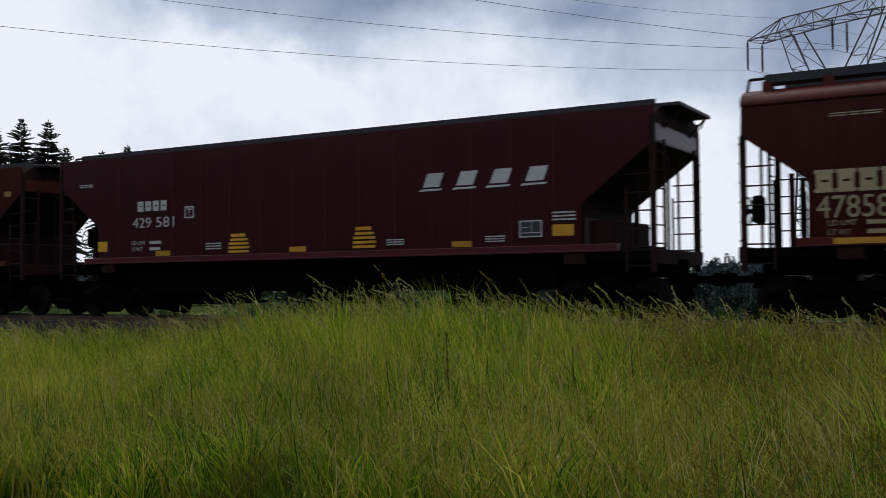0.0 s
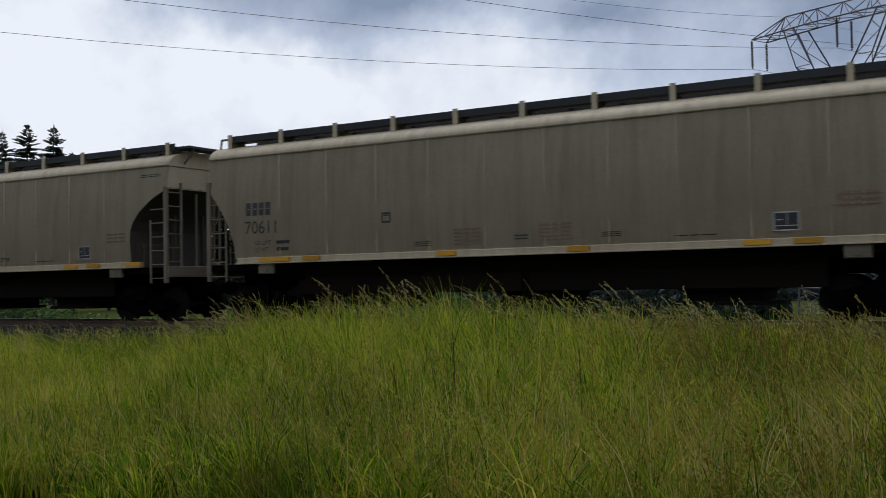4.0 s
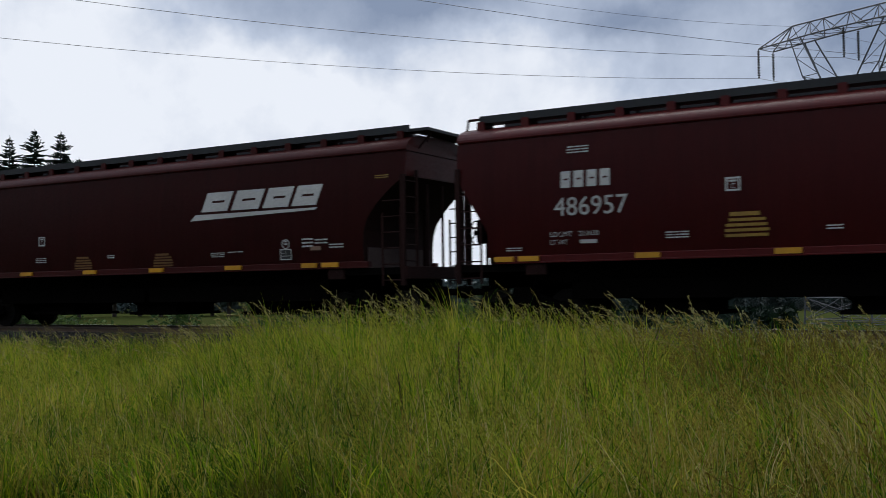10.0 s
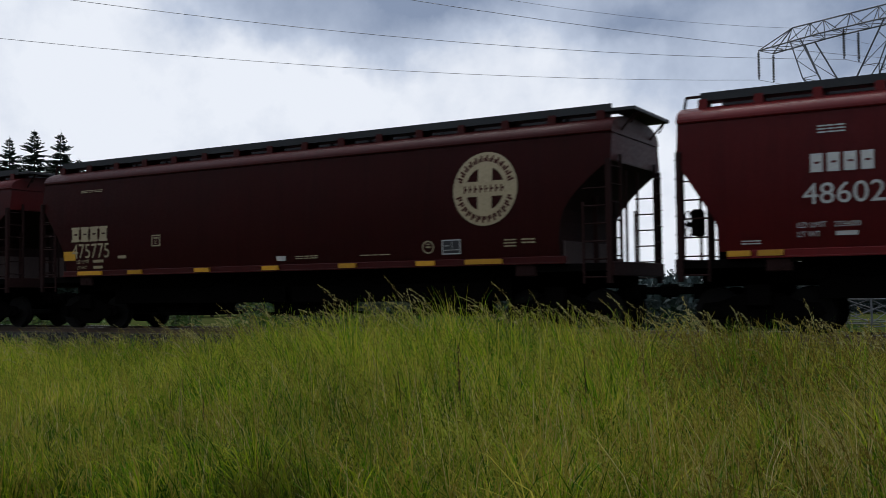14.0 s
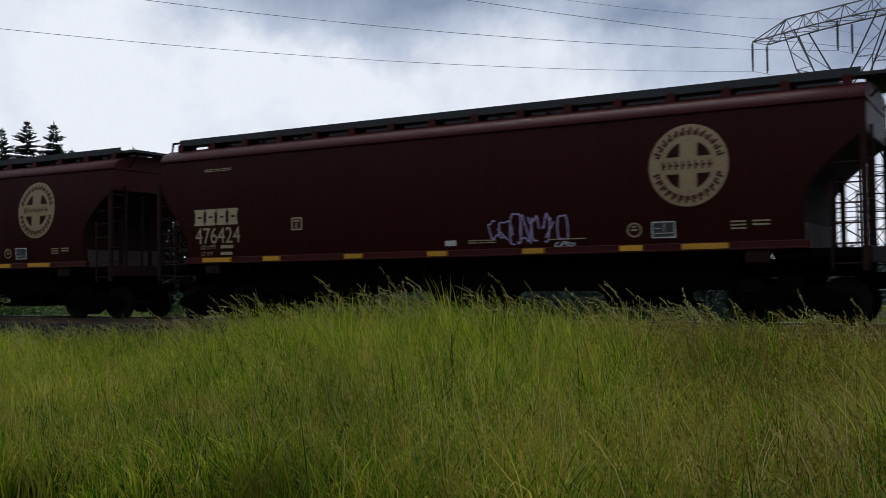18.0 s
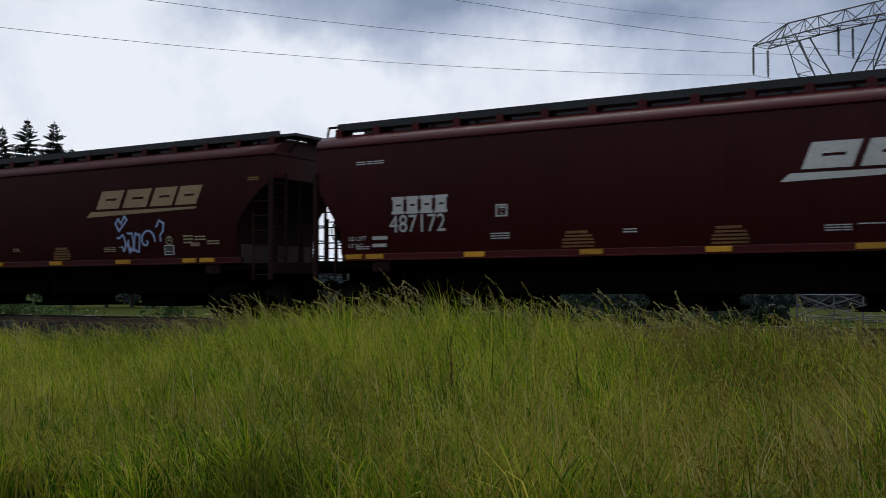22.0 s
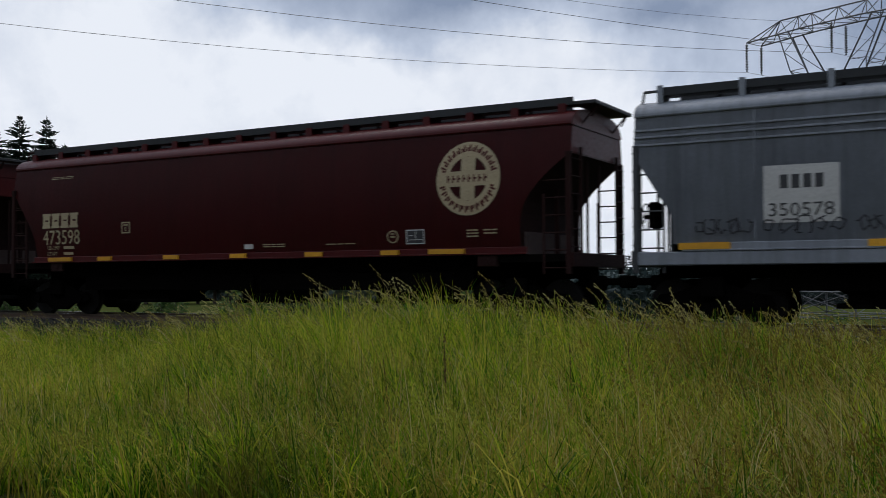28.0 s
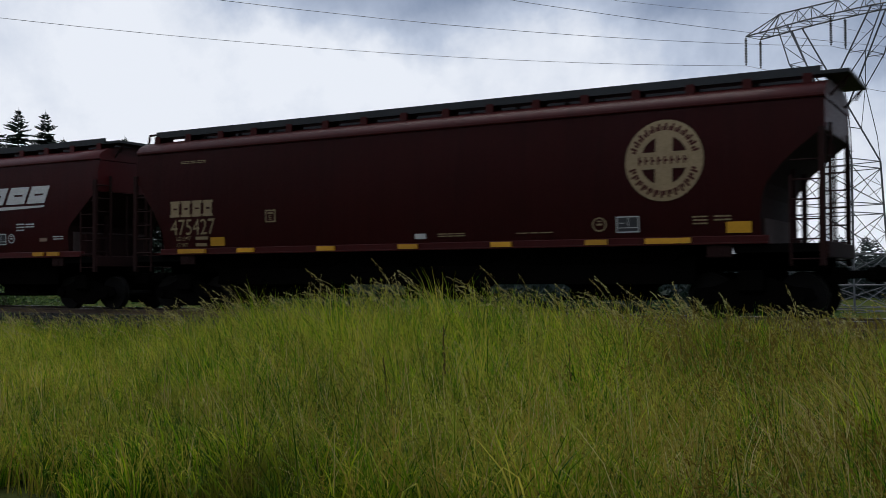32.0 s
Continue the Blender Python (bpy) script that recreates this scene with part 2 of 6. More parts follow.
M = {
    "red": material("oxide_red_paint", (0.074, 0.0062, 0.0062), 0.42, grain=0.25, scale=3, second=(0.050, 0.0050, 0.0050), streak=0.45, spec=0.17),
    "bright_red": material("bright_oxide_red_paint", (0.120, 0.0084, 0.0086), 0.42, grain=0.2, scale=3, second=(0.086, 0.0068, 0.0072), streak=0.3, spec=0.17),
    "brown": material("faded_brown_paint", (0.048, 0.0050, 0.0042), 0.5, grain=0.3, scale=3, second=(0.032, 0.0040, 0.0036), streak=0.5, spec=0.13),
    "maroon": material("maroon_paint", (0.072, 0.0085, 0.0132), 0.36, grain=0.2, scale=3, second=(0.060, 0.009, 0.0150), streak=0.3, spec=0.26),
    "purple_red": material("glossy_dark_red_paint", (0.074, 0.0066, 0.0096), 0.22, grain=0.15, scale=3, second=(0.058, 0.0060, 0.0092), streak=0.15, spec=0.30),
    "rusty": material("sun_faded_rust_red_paint", (0.080, 0.0112, 0.0066), 0.5, grain=0.35, scale=3, second=(0.050, 0.0078, 0.0056), streak=0.5, spec=0.15),
    "tan": material("dirty_tan_paint", (0.44, 0.365, 0.255), 0.55, grain=0.25, scale=3, second=(0.35, 0.275, 0.178), streak=0.45, spec=0.3),
    "grey": material("weathered_grey_paint", (0.225, 0.240, 0.268), 0.55, grain=0.3, scale=3, second=(0.13, 0.14, 0.16), streak=0.6, spec=0.25),
    # end colours: some soot, and the shade under the sloped ends painted in
    "soot_red": material("sooty_shaded_red_steel", (0.024, 0.0085, 0.0075), 0.9, grain=0.4, scale=4, second=(0.012, 0.007, 0.006), spec=0.12),
    "soot_cream": material("sooty_shaded_cream_steel", (0.06, 0.05, 0.037), 0.85, grain=0.4, scale=4, second=(0.025, 0.021, 0.018)),
    "soot_grey": material("sooty_shaded_grey_steel", (0.045, 0.047, 0.05), 0.85, grain=0.4, scale=4, second=(0.022, 0.022, 0.023)),
    "steel": material("dark_galvanised_steel", (0.030, 0.032, 0.035), 0.6, 0.2, grain=0.4, scale=4, second=(0.018, 0.018, 0.020), spec=0.3),
    # underframe and wheels: near black, the shade below the cars is in the colour
    "under": material("grimy_shaded_steel", (0.0032, 0.0029, 0.0027), 0.95, grain=0.4, scale=5, second=(0.006, 0.005, 0.0045), spec=0.0),
    "wheel": material("worn_shaded_wheel_steel", (0.008, 0.007, 0.0065), 0.8, 0.0, grain=0.4, scale=6, spec=0.1),
    "white": material("white_stencil_paint", (0.50, 0.49, 0.47), 0.6, grain=0.5, scale=4, second=(0.36, 0.34, 0.32)),
    "cream": material("yellowed_stencil_paint", (0.36, 0.285, 0.165), 0.65, grain=0.5, scale=4, second=(0.23, 0.17, 0.10)),
    "gold": material("faded_gold_paint", (0.26, 0.180, 0.088), 0.7, grain=0.55, scale=4, second=(0.16, 0.105, 0.055)),
    "black": material("black_stencil_paint", (0.02, 0.02, 0.022), 0.6, grain=0.3, scale=4),
    "yellow": material("yellow_reflective_tape", (0.58, 0.28, 0.012), 0.4, grain=0.4, scale=4, second=(0.40, 0.19, 0.012), object_random=0.25),
    "mustard": material("mustard_stencil_paint", (0.30, 0.17, 0.02), 0.6, grain=0.5, scale=5, second=(0.17, 0.09, 0.02)),
    "rust_ink": material("faded_brown_ink", (0.22, 0.13, 0.09), 0.7, grain=0.5, scale=6),
    "red_ink": material("red_stencil_ink", (0.36, 0.07, 0.05), 0.7, grain=0.4, scale=6),
    "rust_orange": material("dull_orange_paint", (0.16, 0.070, 0.012), 0.65, grain=0.5, scale=5, second=(0.10, 0.042, 0.012)),
    "pink_spray": material("pink_spray_paint", (0.42, 0.14, 0.34), 0.7, grain=0.3, scale=6),
    "violet_line": material("violet_outline_spray", (0.14, 0.11, 0.22), 0.7),
    "chalk": material("white_spray_paint", (0.50, 0.50, 0.51), 0.7, grain=0.4, scale=8, second=(0.40, 0.39, 0.40)),
    "black_spray": material("black_spray_paint", (0.02, 0.02, 0.025), 0.7),
    "blue_spray": material("pale_blue_spray_paint", (0.25, 0.33, 0.52), 0.7, grain=0.3, scale=6),
    "violet_spray": material("lilac_spray_paint", (0.34, 0.28, 0.45), 0.7, grain=0.3, scale=6),
    "silver_spray": material("silver_spray_paint", (0.32, 0.34, 0.36), 0.5, 0.3, grain=0.3, scale=6),
    "ballast": material("crushed_stone", (0.062, 0.059, 0.058), 0.95, grain=0.6, scale=6, second=(0.030, 0.027, 0.025), bump=0.8, island=0.75, spec=0.1),
    "tie": material("creosoted_timber", (0.045, 0.034, 0.026), 0.9, grain=0.5, scale=6, object_random=0.3),
    "rail": material("rusty_rail_steel", (0.09, 0.055, 0.04), 0.55, 0.4, grain=0.4, scale=10),
    "rail_top": material("polished_rail_head", (0.42, 0.43, 0.45), 0.25, 0.9),
    "soil": material("grassy_soil", (0.045, 0.060, 0.016), 1.0, grain=0.6, scale=1.5, second=(0.070, 0.065, 0.024), bump=0.5, spec=0.0),
    "pylon": material("galvanised_lattice_steel", (0.075, 0.078, 0.086), 0.6, 0.2, grain=0.3, scale=3),
    "glass_disc": material("dark_porcelain", (0.05, 0.045, 0.045), 0.25),
    "wire": material("stranded_aluminium", (0.10, 0.10, 0.11), 0.5, 0.6),
    "bark": material("fir_bark", (0.055, 0.042, 0.032), 0.95, grain=0.6, scale=4, bump=0.6),
    "grass": leaf_material("meadow_grass", [(0.0, (0.012, 0.056, 0.001)), (0.3, (0.070, 0.185, 0.004)), (0.6, (0.180, 0.285, 0.007)), (0.85, (0.36, 0.42, 0.016)), (1.0, (0.44, 0.38, 0.055))], 0.5, spots=(0.190, 0.150, 0.020)),
    "seed": leaf_material("ripe_grass_heads", [(0.0, (0.10, 0.088, 0.012)), (0.45, (0.19, 0.21, 0.020)), (1.0, (0.32, 0.34, 0.050))], 0.45, 0.9),
    "straw": leaf_material("dry_straw", [(0.0, (0.27, 0.20, 0.07)), (1.0, (0.42, 0.35, 0.15))], 0.3, 0.8),
    # rust-brown rib colour, darkened to draw the ribs' shadow lines too
    "seam": material("rust_and_shadow_seam", (0.17, 0.125, 0.085), 0.8, grain=0.4, scale=4, second=(0.26, 0.20, 0.14), spec=0.15),
    "dock": material("brown_dock_seed", (0.075, 0.047, 0.020), 0.9, grain=0.4, scale=20, spec=0.1),
    # paler than the other end steel: sky light painted onto the bulkhead
    "dust": material("skylit_steel", (0.085, 0.062, 0.058), 0.85, grain=0.4, scale=4, second=(0.045, 0.032, 0.028), spec=0.1),
    "dark_red": material("dark_oxide_red_paint", (0.062, 0.0054, 0.0058), 0.42, grain=0.25, scale=3, second=(0.044, 0.0044, 0.0048), streak=0.4, spec=0.17),
    "plume": leaf_material("silvery_grass_plumes", [(0.0, (0.15, 0.115, 0.036)), (0.5, (0.24, 0.205, 0.075)), (1.0, (0.36, 0.33, 0.15))], 0.45, 0.9),
    "cream_body": material("dirty_cream_paint", (0.48, 0.400, 0.305), 0.6, grain=0.25, scale=3, second=(0.38, 0.305, 0.225), streak=0.5, spec=0.2),
    "brown_seed": leaf_material("brown_grass_heads", [(0.0, (0.10, 0.068, 0.012)), (0.5, (0.18, 0.145, 0.022)), (1.0, (0.30, 0.27, 0.050))], 0.4, 0.9),
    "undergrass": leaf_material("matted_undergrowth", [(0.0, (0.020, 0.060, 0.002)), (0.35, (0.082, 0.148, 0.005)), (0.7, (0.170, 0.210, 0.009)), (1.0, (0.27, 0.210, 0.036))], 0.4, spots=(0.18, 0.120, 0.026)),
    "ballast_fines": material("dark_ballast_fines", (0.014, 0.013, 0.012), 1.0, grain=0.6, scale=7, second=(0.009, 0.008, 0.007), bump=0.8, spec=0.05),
    # ladders and end frames of tan cars: tan with their shade mixed in
    "grimy_tan": material("half_shade_tan_steel", (0.19, 0.155, 0.112), 0.75, grain=0.4, scale=4, second=(0.10, 0.078, 0.055), spec=0.2),
    # tan darkened to the shade below the sill, for bays and shrouds
    "soot_tan": material("deep_shade_tan_steel", (0.016, 0.0115, 0.0085), 0.95, grain=0.4, scale=4, second=(0.009, 0.007, 0.006), spec=0.05),
    "needles": leaf_material("fir_needles", [(0.0, (0.020, 0.034, 0.026)), (1.0, (0.045, 0.066, 0.050))], 0.12),
    # bluish haze of distance is mixed into these needle colours
    "far_needles": leaf_material("hazy_fir_needles", [(0.0, (0.026, 0.040, 0.040)), (1.0, (0.044, 0.062, 0.060))], 0.1),
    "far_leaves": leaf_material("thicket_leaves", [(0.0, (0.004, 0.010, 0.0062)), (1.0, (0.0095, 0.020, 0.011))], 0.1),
    "leaves": leaf_material("bush_leaves", [(0.0, (0.030, 0.060, 0.018)), (0.6, (0.060, 0.100, 0.028)), (1.0, (0.10, 0.14, 0.04))], 0.3),
}


# ---- mesh helpers ----
def mesh_of(name, bm, smooth=False):
    me = bpy.data.meshes.new(name)
    if smooth:
        for f in bm.faces:
            f.smooth = True
    bm.to_mesh(me)
    bm.free()
    me.materials.append(None)
    return me


def put(name, me, mat, parent=None, m=None, label=""):
    """One object on a mesh that it may share; its material belongs to the object."""
    ob = new(name, me)
    ob.material_slots[0].link = "OBJECT"
    ob.material_slots[0].material = M[mat] if isinstance(mat, str) else mat
    if parent:
        ob.parent = parent
    if m is not None:
        ob.matrix_basis = m if isinstance(m, Matrix) else Matrix.Translation(m)
    return tagged(ob, label=label)


def part(name, bm, mat, parent, label="", smooth=False):
    return put(name, mesh_of(name, bm, smooth), mat, parent, None, label)


def add_box(bm, lo, hi, bevel=0.0):
    made = bmesh.ops.create_cube(bm, size=1.0, matrix=Matrix.Translation([(a + b) / 2 for a, b in zip(lo, hi)]) @ Matrix.Diagonal([b - a for a, b in zip(lo, hi)] + [1]))
    if bevel:
        edges = list({e for v in made["verts"] for e in v.link_edges})
        bmesh.ops.bevel(bm, geom=edges, offset=bevel, segments=1, affect="EDGES")
    return bm


def box(lo, hi, bevel=0.0):
    return add_box(bmesh.new(), lo, hi, bevel)


def add_rod(bm, a, b, r, sides=6, r2=None):
    a, b = Vector(a), Vector(b)
    d = b - a
    m = Matrix.Translation((a + b) / 2) @ d.to_track_quat("Z", "Y").to_matrix().to_4x4()
    bmesh.ops.create_cone(bm, cap_ends=True, segments=sides, radius1=r, radius2=r if r2 is None else r2, depth=d.length, matrix=m)
    return bm


def rod(a, b, r, sides=6, r2=None):
    return add_rod(bmesh.new(), a, b, r, sides, r2)


def add_prism(bm, outline, y0, y1):
    """A polygon in x, z drawn out from y0 to y1."""
    front = [bm.verts.new((x, y0, z)) for x, z in outline]
    back = [bm.verts.new((x, y1, z)) for x, z in outline]
    n = len(outline)
    bm.faces.new(front)
    bm.faces.new(list(reversed(back)))
    for i in range(n):
        j = (i + 1) % n
        bm.faces.new((front[j], front[i], back[i], back[j]))
    bmesh.ops.recalc_face_normals(bm, faces=bm.faces)
    return bm


def prism(outline, y0, y1):
    return add_prism(bmesh.new(), outline, y0, y1)


CACHE = {}


def cached(key, build, smooth=False):
    if key not in CACHE:
        CACHE[key] = mesh_of(key if isinstance(key, str) else key[0], build(), smooth)
    return CACHE[key]


# ---- ground, ballast and track ----
RAIL_Z, SIDE_Y, TRACK_Y = 0.75, 19.67, 21.27


def ground_height(x, y):
    swell = 0.22 * math.exp(-((x + 6.6) / 4.0) ** 2) * math.exp(-((y - 11.5) / 2.8) ** 2)
    if y > 25:
        return -1.2 * min((y - 25) / 14, 1.0) - 2.0 * min(max((y - 100) / 150, 0.0), 1.0)
    return swell if y < 16 else 0.0


def build_ground():
    xs = [-4000, -1500, -600, -300, -150, -90] + list(np.arange(-60, 41, 2.0)) + [60, 90, 150, 300, 600, 1500, 4000]
    ys = [-4000, -1500, -600, -200, -60, -20, -6, 0] + list(np.arange(2, 40, 1.5)) + [45, 55, 70, 90, 130, 180, 240, 400, 700, 1500, 4500]
    verts = [(float(x), float(y), ground_height(x, y)) for y in ys for x in xs]
    n = len(xs)
    faces = [(j * n + i, j * n + i + 1, (j + 1) * n + i + 1, (j + 1) * n + i) for j in range(len(ys) - 1) for i in range(n - 1)]
    me = bpy.data.meshes.new("ground")
    me.from_pydata(verts, [], faces)
    me.materials.append(None)
    return tagged(put("ground", me, "soil"), "flat grassy ground on both sides of the railway line", "ground", kind="structure")


build_ground()


def build_track():
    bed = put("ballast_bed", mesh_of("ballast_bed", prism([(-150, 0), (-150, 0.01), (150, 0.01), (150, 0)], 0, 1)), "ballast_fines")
    bm = bmesh.new()
    section = [(-5.2, -0.05), (-3.6, 0.10), (-2.0, 0.50), (-1.5, 0.56), (1.5, 0.56), (2.2, 0.46), (4.4, -1.0)]
    xs = np.arange(-150, 150.1, 2.0)
    rows = [[bm.verts.new((x, y, z + 0.04 * noise.noise((x * 0.7, y * 2, 0)))) for y, z in section] for x in xs]
    for a, b in zip(rows, rows[1:]):
        for i in range(len(section) - 1):
            bm.faces.new((a[i], b[i], b[i + 1], a[i + 1]))
    bm.to_mesh(bed.data)
    bm.free()
    bed.location = (0, TRACK_Y, 0)
    tagged(bed, "grey crushed stone ballast under the rails", "ballast", kind="structure")
    stones = []
    tris = []
    rng = np.random.default_rng(5)
    base = np.array([(1, 0, -0.4), (-0.5, 0.87, -0.4), (-0.5, -0.87, -0.4), (0.1, 0.0, 0.8)])
    for _ in range(42000):
        x = rng.uniform(-48, 16)
        y = rng.uniform(-5.1, -0.9) if rng.random() < 0.9 else rng.uniform(-0.9, 1.7)
        z = np.interp(y, [p[0] for p in section], [p[1] for p in section])
        s = rng.uniform(0.025, 0.065)
        k = len(stones)
        shape = base * rng.uniform(0.6, 1.2, (4, 3)) * s
        turn = rng.uniform(0, 6.28)
        c, d = math.cos(turn), math.sin(turn)
        for q in shape:
            stones.append((x + q[0] * c - q[1] * d, TRACK_Y + y + q[0] * d + q[1] * c, z + 0.02 + q[2]))
        tris += [(k, k + 1, k + 3), (k + 1, k + 2, k + 3), (k + 2, k, k + 3)]
    me = bpy.data.meshes.new("ballast_stones")
    me.from_pydata(stones, [], tris)
    me.materials.append(None)
    tagged(put("ballast_stones", me, "ballast"), "loose grey ballast stones along the track", "gravel", kind="stuff")

    track = tagged(new("railway_track"), "single railway track with rusty rails on dark timber ties", "railway track", kind="structure")
    track.location = (0, TRACK_Y, 0)
    profile = [(-0.075, 0.0), (0.075, 0.0), (0.07, 0.02), (0.012, 0.035), (0.012, 0.125), (0.036, 0.135), (0.036, 0.168), (-0.036, 0.168), (-0.036, 0.135), (-0.012, 0.125), (-0.012, 0.035), (-0.07, 0.02)]
    for y in (-0.755, 0.755):
        bm = bmesh.new()
        ends = [[bm.verts.new((x, y + a, RAIL_Z - 0.172 + b)) for a, b in profile] for x in (-150, 150)]
        for i in range(len(profile)):
            j = (i + 1) % len(profile)
            bm.faces.new((ends[0][i], ends[0][j], ends[1][j], ends[1][i]))
        rail = part("rail", bm, "rail", track)
        put("rail_head", mesh_of("rail_head", box((-150, y - 0.03, RAIL_Z - 0.003), (150, y + 0.03, RAIL_Z))), "rail_top", rail, None, "polished running surface")
    tie = cached("tie", lambda: box((-0.11, -1.3, -0.17), (0.11, 1.3, 0.0), 0.012))
    for i in range(150):
        put("tie", tie, "tie", track, (-60 + i * 0.56, 0, RAIL_Z - 0.172))


build_track()


# ---- covered hopper cars ----
HALF = 8.85          # half the length of the side sheets
EAVE, SILL = 4.26, 1.62
WIDE = 1.6


# heights, and how far the side sheet is cut back there: at the brake end, at the plain end
CUTS = {
    "round": (([1.62, 2.13, 2.6, 3.1, 3.55], [1.12, 1.02, 0.76, 0.36, 0.0]), ([1.62, 1.97, 2.34, 2.66, 2.96, 3.21, 3.45, 3.62], [1.15, 1.17, 1.14, 1.03, 0.79, 0.53, 0.23, 0.0])),
    "knee": (([1.62, 2.13, 2.6, 3.1, 3.55], [1.12, 1.02, 0.76, 0.36, 0.0]), ([1.62, 2.26, 2.38, 2.52, 3.58], [1.22, 1.24, 1.27, 1.24, 0.0])),
    "bow": (([1.62, 2.0, 2.4, 2.75, 3.1, 3.45], [0.94, 0.90, 0.76, 0.56, 0.30, 0.0]), ([1.62, 2.25, 2.5, 2.75, 3.0, 3.3, 3.6], [1.36, 1.38, 1.36, 1.24, 1.02, 0.62, 0.0])),
    "slant": (([1.62, 2.10, 2.24, 3.43], [0.80, 0.80, 0.76, 0.0]), ([1.62, 2.2, 2.38, 3.32], [1.12, 1.12, 1.04, 0.0])),
    "straight": (([1.62, 2.40, 2.52, 3.68], [1.56, 1.56, 1.52, 0.0]), ([1.62, 2.40, 2.52, 3.70], [1.60, 1.60, 1.55, 0.0])),
    "angled": (([1.62, 2.62, 2.74, 3.64], [1.24, 1.24, 1.20, 0.0]), ([1.62, 2.36, 2.48, 3.64], [1.46, 1.46, 1.42, 0.0])),
}
FLAT = {"sides": False}
SHORT = {"slant": -0.42, "straight": -0.2}    # the plain end stands further in on these


def end_at(style, end):
    return HALF + (SHORT.get(style, 0.0) if end > 0 else 0.0)


def cut_at(style, z, end):
    """How far the side sheet is cut back from the brake end (-1) or the plain end (1) at height z."""
    return float(np.interp(z, *CUTS[style][end > 0]))


def cut_top(style):
    return max(CUTS[style][0][0][-1], CUTS[style][1][0][-1])


def belly(z):
    """Half width at height z: newer cars bulge, the oldest have flat sides."""
    return WIDE - 0.02 if FLAT["sides"] else WIDE - 0.052 * (z - 2.45) ** 2


def side_sheet(style, side):
    def build():
        bm = bmesh.new()
        zs = list(np.linspace(SILL, cut_top(style), 17)) + list(np.linspace(cut_top(style), EAVE, 6)[1:]) + ([4.40] if style == "straight" else [])
        cols = 34
        rows = []
        for z in zs:
            a, b = -HALF + cut_at(style, z, -1), end_at(style, 1) - cut_at(style, z, 1)
            row = []
            for i in range(cols):
                x = a + (b - a) * i / (cols - 1)
                dent = (0.016 if style == "straight" else 0.006) * noise.noise((x * 0.9, z * 0.8, side * 3.0)) if 0 < i < cols - 1 else 0.0
                row.append(bm.verts.new((x, side * (belly(z) + dent), z)))
            rows.append(row)
        for a, b in zip(rows, rows[1:]):
            for i in range(cols - 1):
                bm.faces.new((a[i], a[i + 1], b[i + 1], b[i]) if side < 0 else (a[i + 1], a[i], b[i], b[i + 1]))
        bmesh.ops.solidify(bm, geom=bm.faces[:], thickness=0.012)
        bmesh.ops.split_edges(bm, edges=[e for e in bm.edges if len(e.link_faces) == 2 and e.calc_face_angle() > 0.6])
        return bm
    return cached(("side_sheet", style, side), build, True)


def slope_sheet(style, end):
    def build():
        bm = bmesh.new()
        zs = list(np.linspace(SILL, CUTS[style][end > 0][0][-1], 17))
        rows = [[bm.verts.new((end * (end_at(style, end) - cut_at(style, z, end) - 0.015), y * (belly(z) - 0.014), z)) for y in (-1, 0, 1)] for z in zs]
        for a, b in zip(rows, rows[1:]):
            for i in range(2):
                bm.faces.new((a[i], a[i + 1], b[i + 1], b[i]))
        bmesh.ops.recalc_face_normals(bm, faces=bm.faces)
        bmesh.ops.solidify(bm, geom=bm.faces[:], thickness=0.01)
        return bm
    return cached(("slope_sheet", style, end), build)


ROOF = [(-1.36, 4.19), (-1.465, 4.20), (-1.48, 4.225), (-1.475, 4.27), (-1.445, 4.33), (-1.375, 4.41), (-1.27, 4.475), (-1.10, 4.54), (-0.8, 4.60), (0, 4.64)]


def roof_mesh(tail):
    bm = bmesh.new()
    half = ROOF + [(-y, z) for y, z in reversed(ROOF[:-1])]
    xs = np.linspace(-HALF - 0.01, tail + 0.01, 16)
    rows = [[bm.verts.new((x, y, z)) for y, z in half] for x in xs]
    for a, b in zip(rows, rows[1:]):
        for i in range(len(half) - 1):
            f = bm.faces.new((a[i], a[i + 1], b[i + 1], b[i]))
            f.smooth = 2 < i < len(half) - 4
    for row, rev in ((rows[0], True), (rows[-1], False)):
        bm.faces.new(list(reversed(row)) if rev else row)
    bmesh.ops.recalc_face_normals(bm, faces=bm.faces)
    return bm


def rib_mesh(side):
    bm = bmesh.new()
    for z0, z1 in zip(np.linspace(1.66, 4.18, 10), np.linspace(1.66, 4.18, 10)[1:]):
        ring = [[bm.verts.new((x, side * (belly(z) + d), z)) for x, d in ((-0.014, 0.0), (-0.012, 0.014), (0.012, 0.014), (0.014, 0.0))] for z in (z0, z1)]
        for i in range(3):
            bm.faces.new((ring[0][i], ring[0][i + 1], ring[1][i + 1], ring[1][i]))
    bmesh.ops.recalc_face_normals(bm, faces=bm.faces)
    return bm


def end_panel(end, low):
    bm = bmesh.new()
    left = [(0.015 - belly(z), z) for z in np.linspace(low, EAVE - 0.08, 7)]
    half = left + [(-y, z) for y, z in reversed(left)]
    a = [bm.verts.new((end * (HALF - 0.02), y, z)) for y, z in half]
    b = [bm.verts.new((end * (HALF - 0.035), y, z)) for y, z in half]
    bm.faces.new(a)
    bm.faces.new(list(reversed(b)))
    for i in range(len(half)):
        j = (i + 1) % len(half)
        bm.faces.new((a[j], a[i], b[i], b[j]))
    bmesh.ops.recalc_face_normals(bm, faces=bm.faces)
    return bm


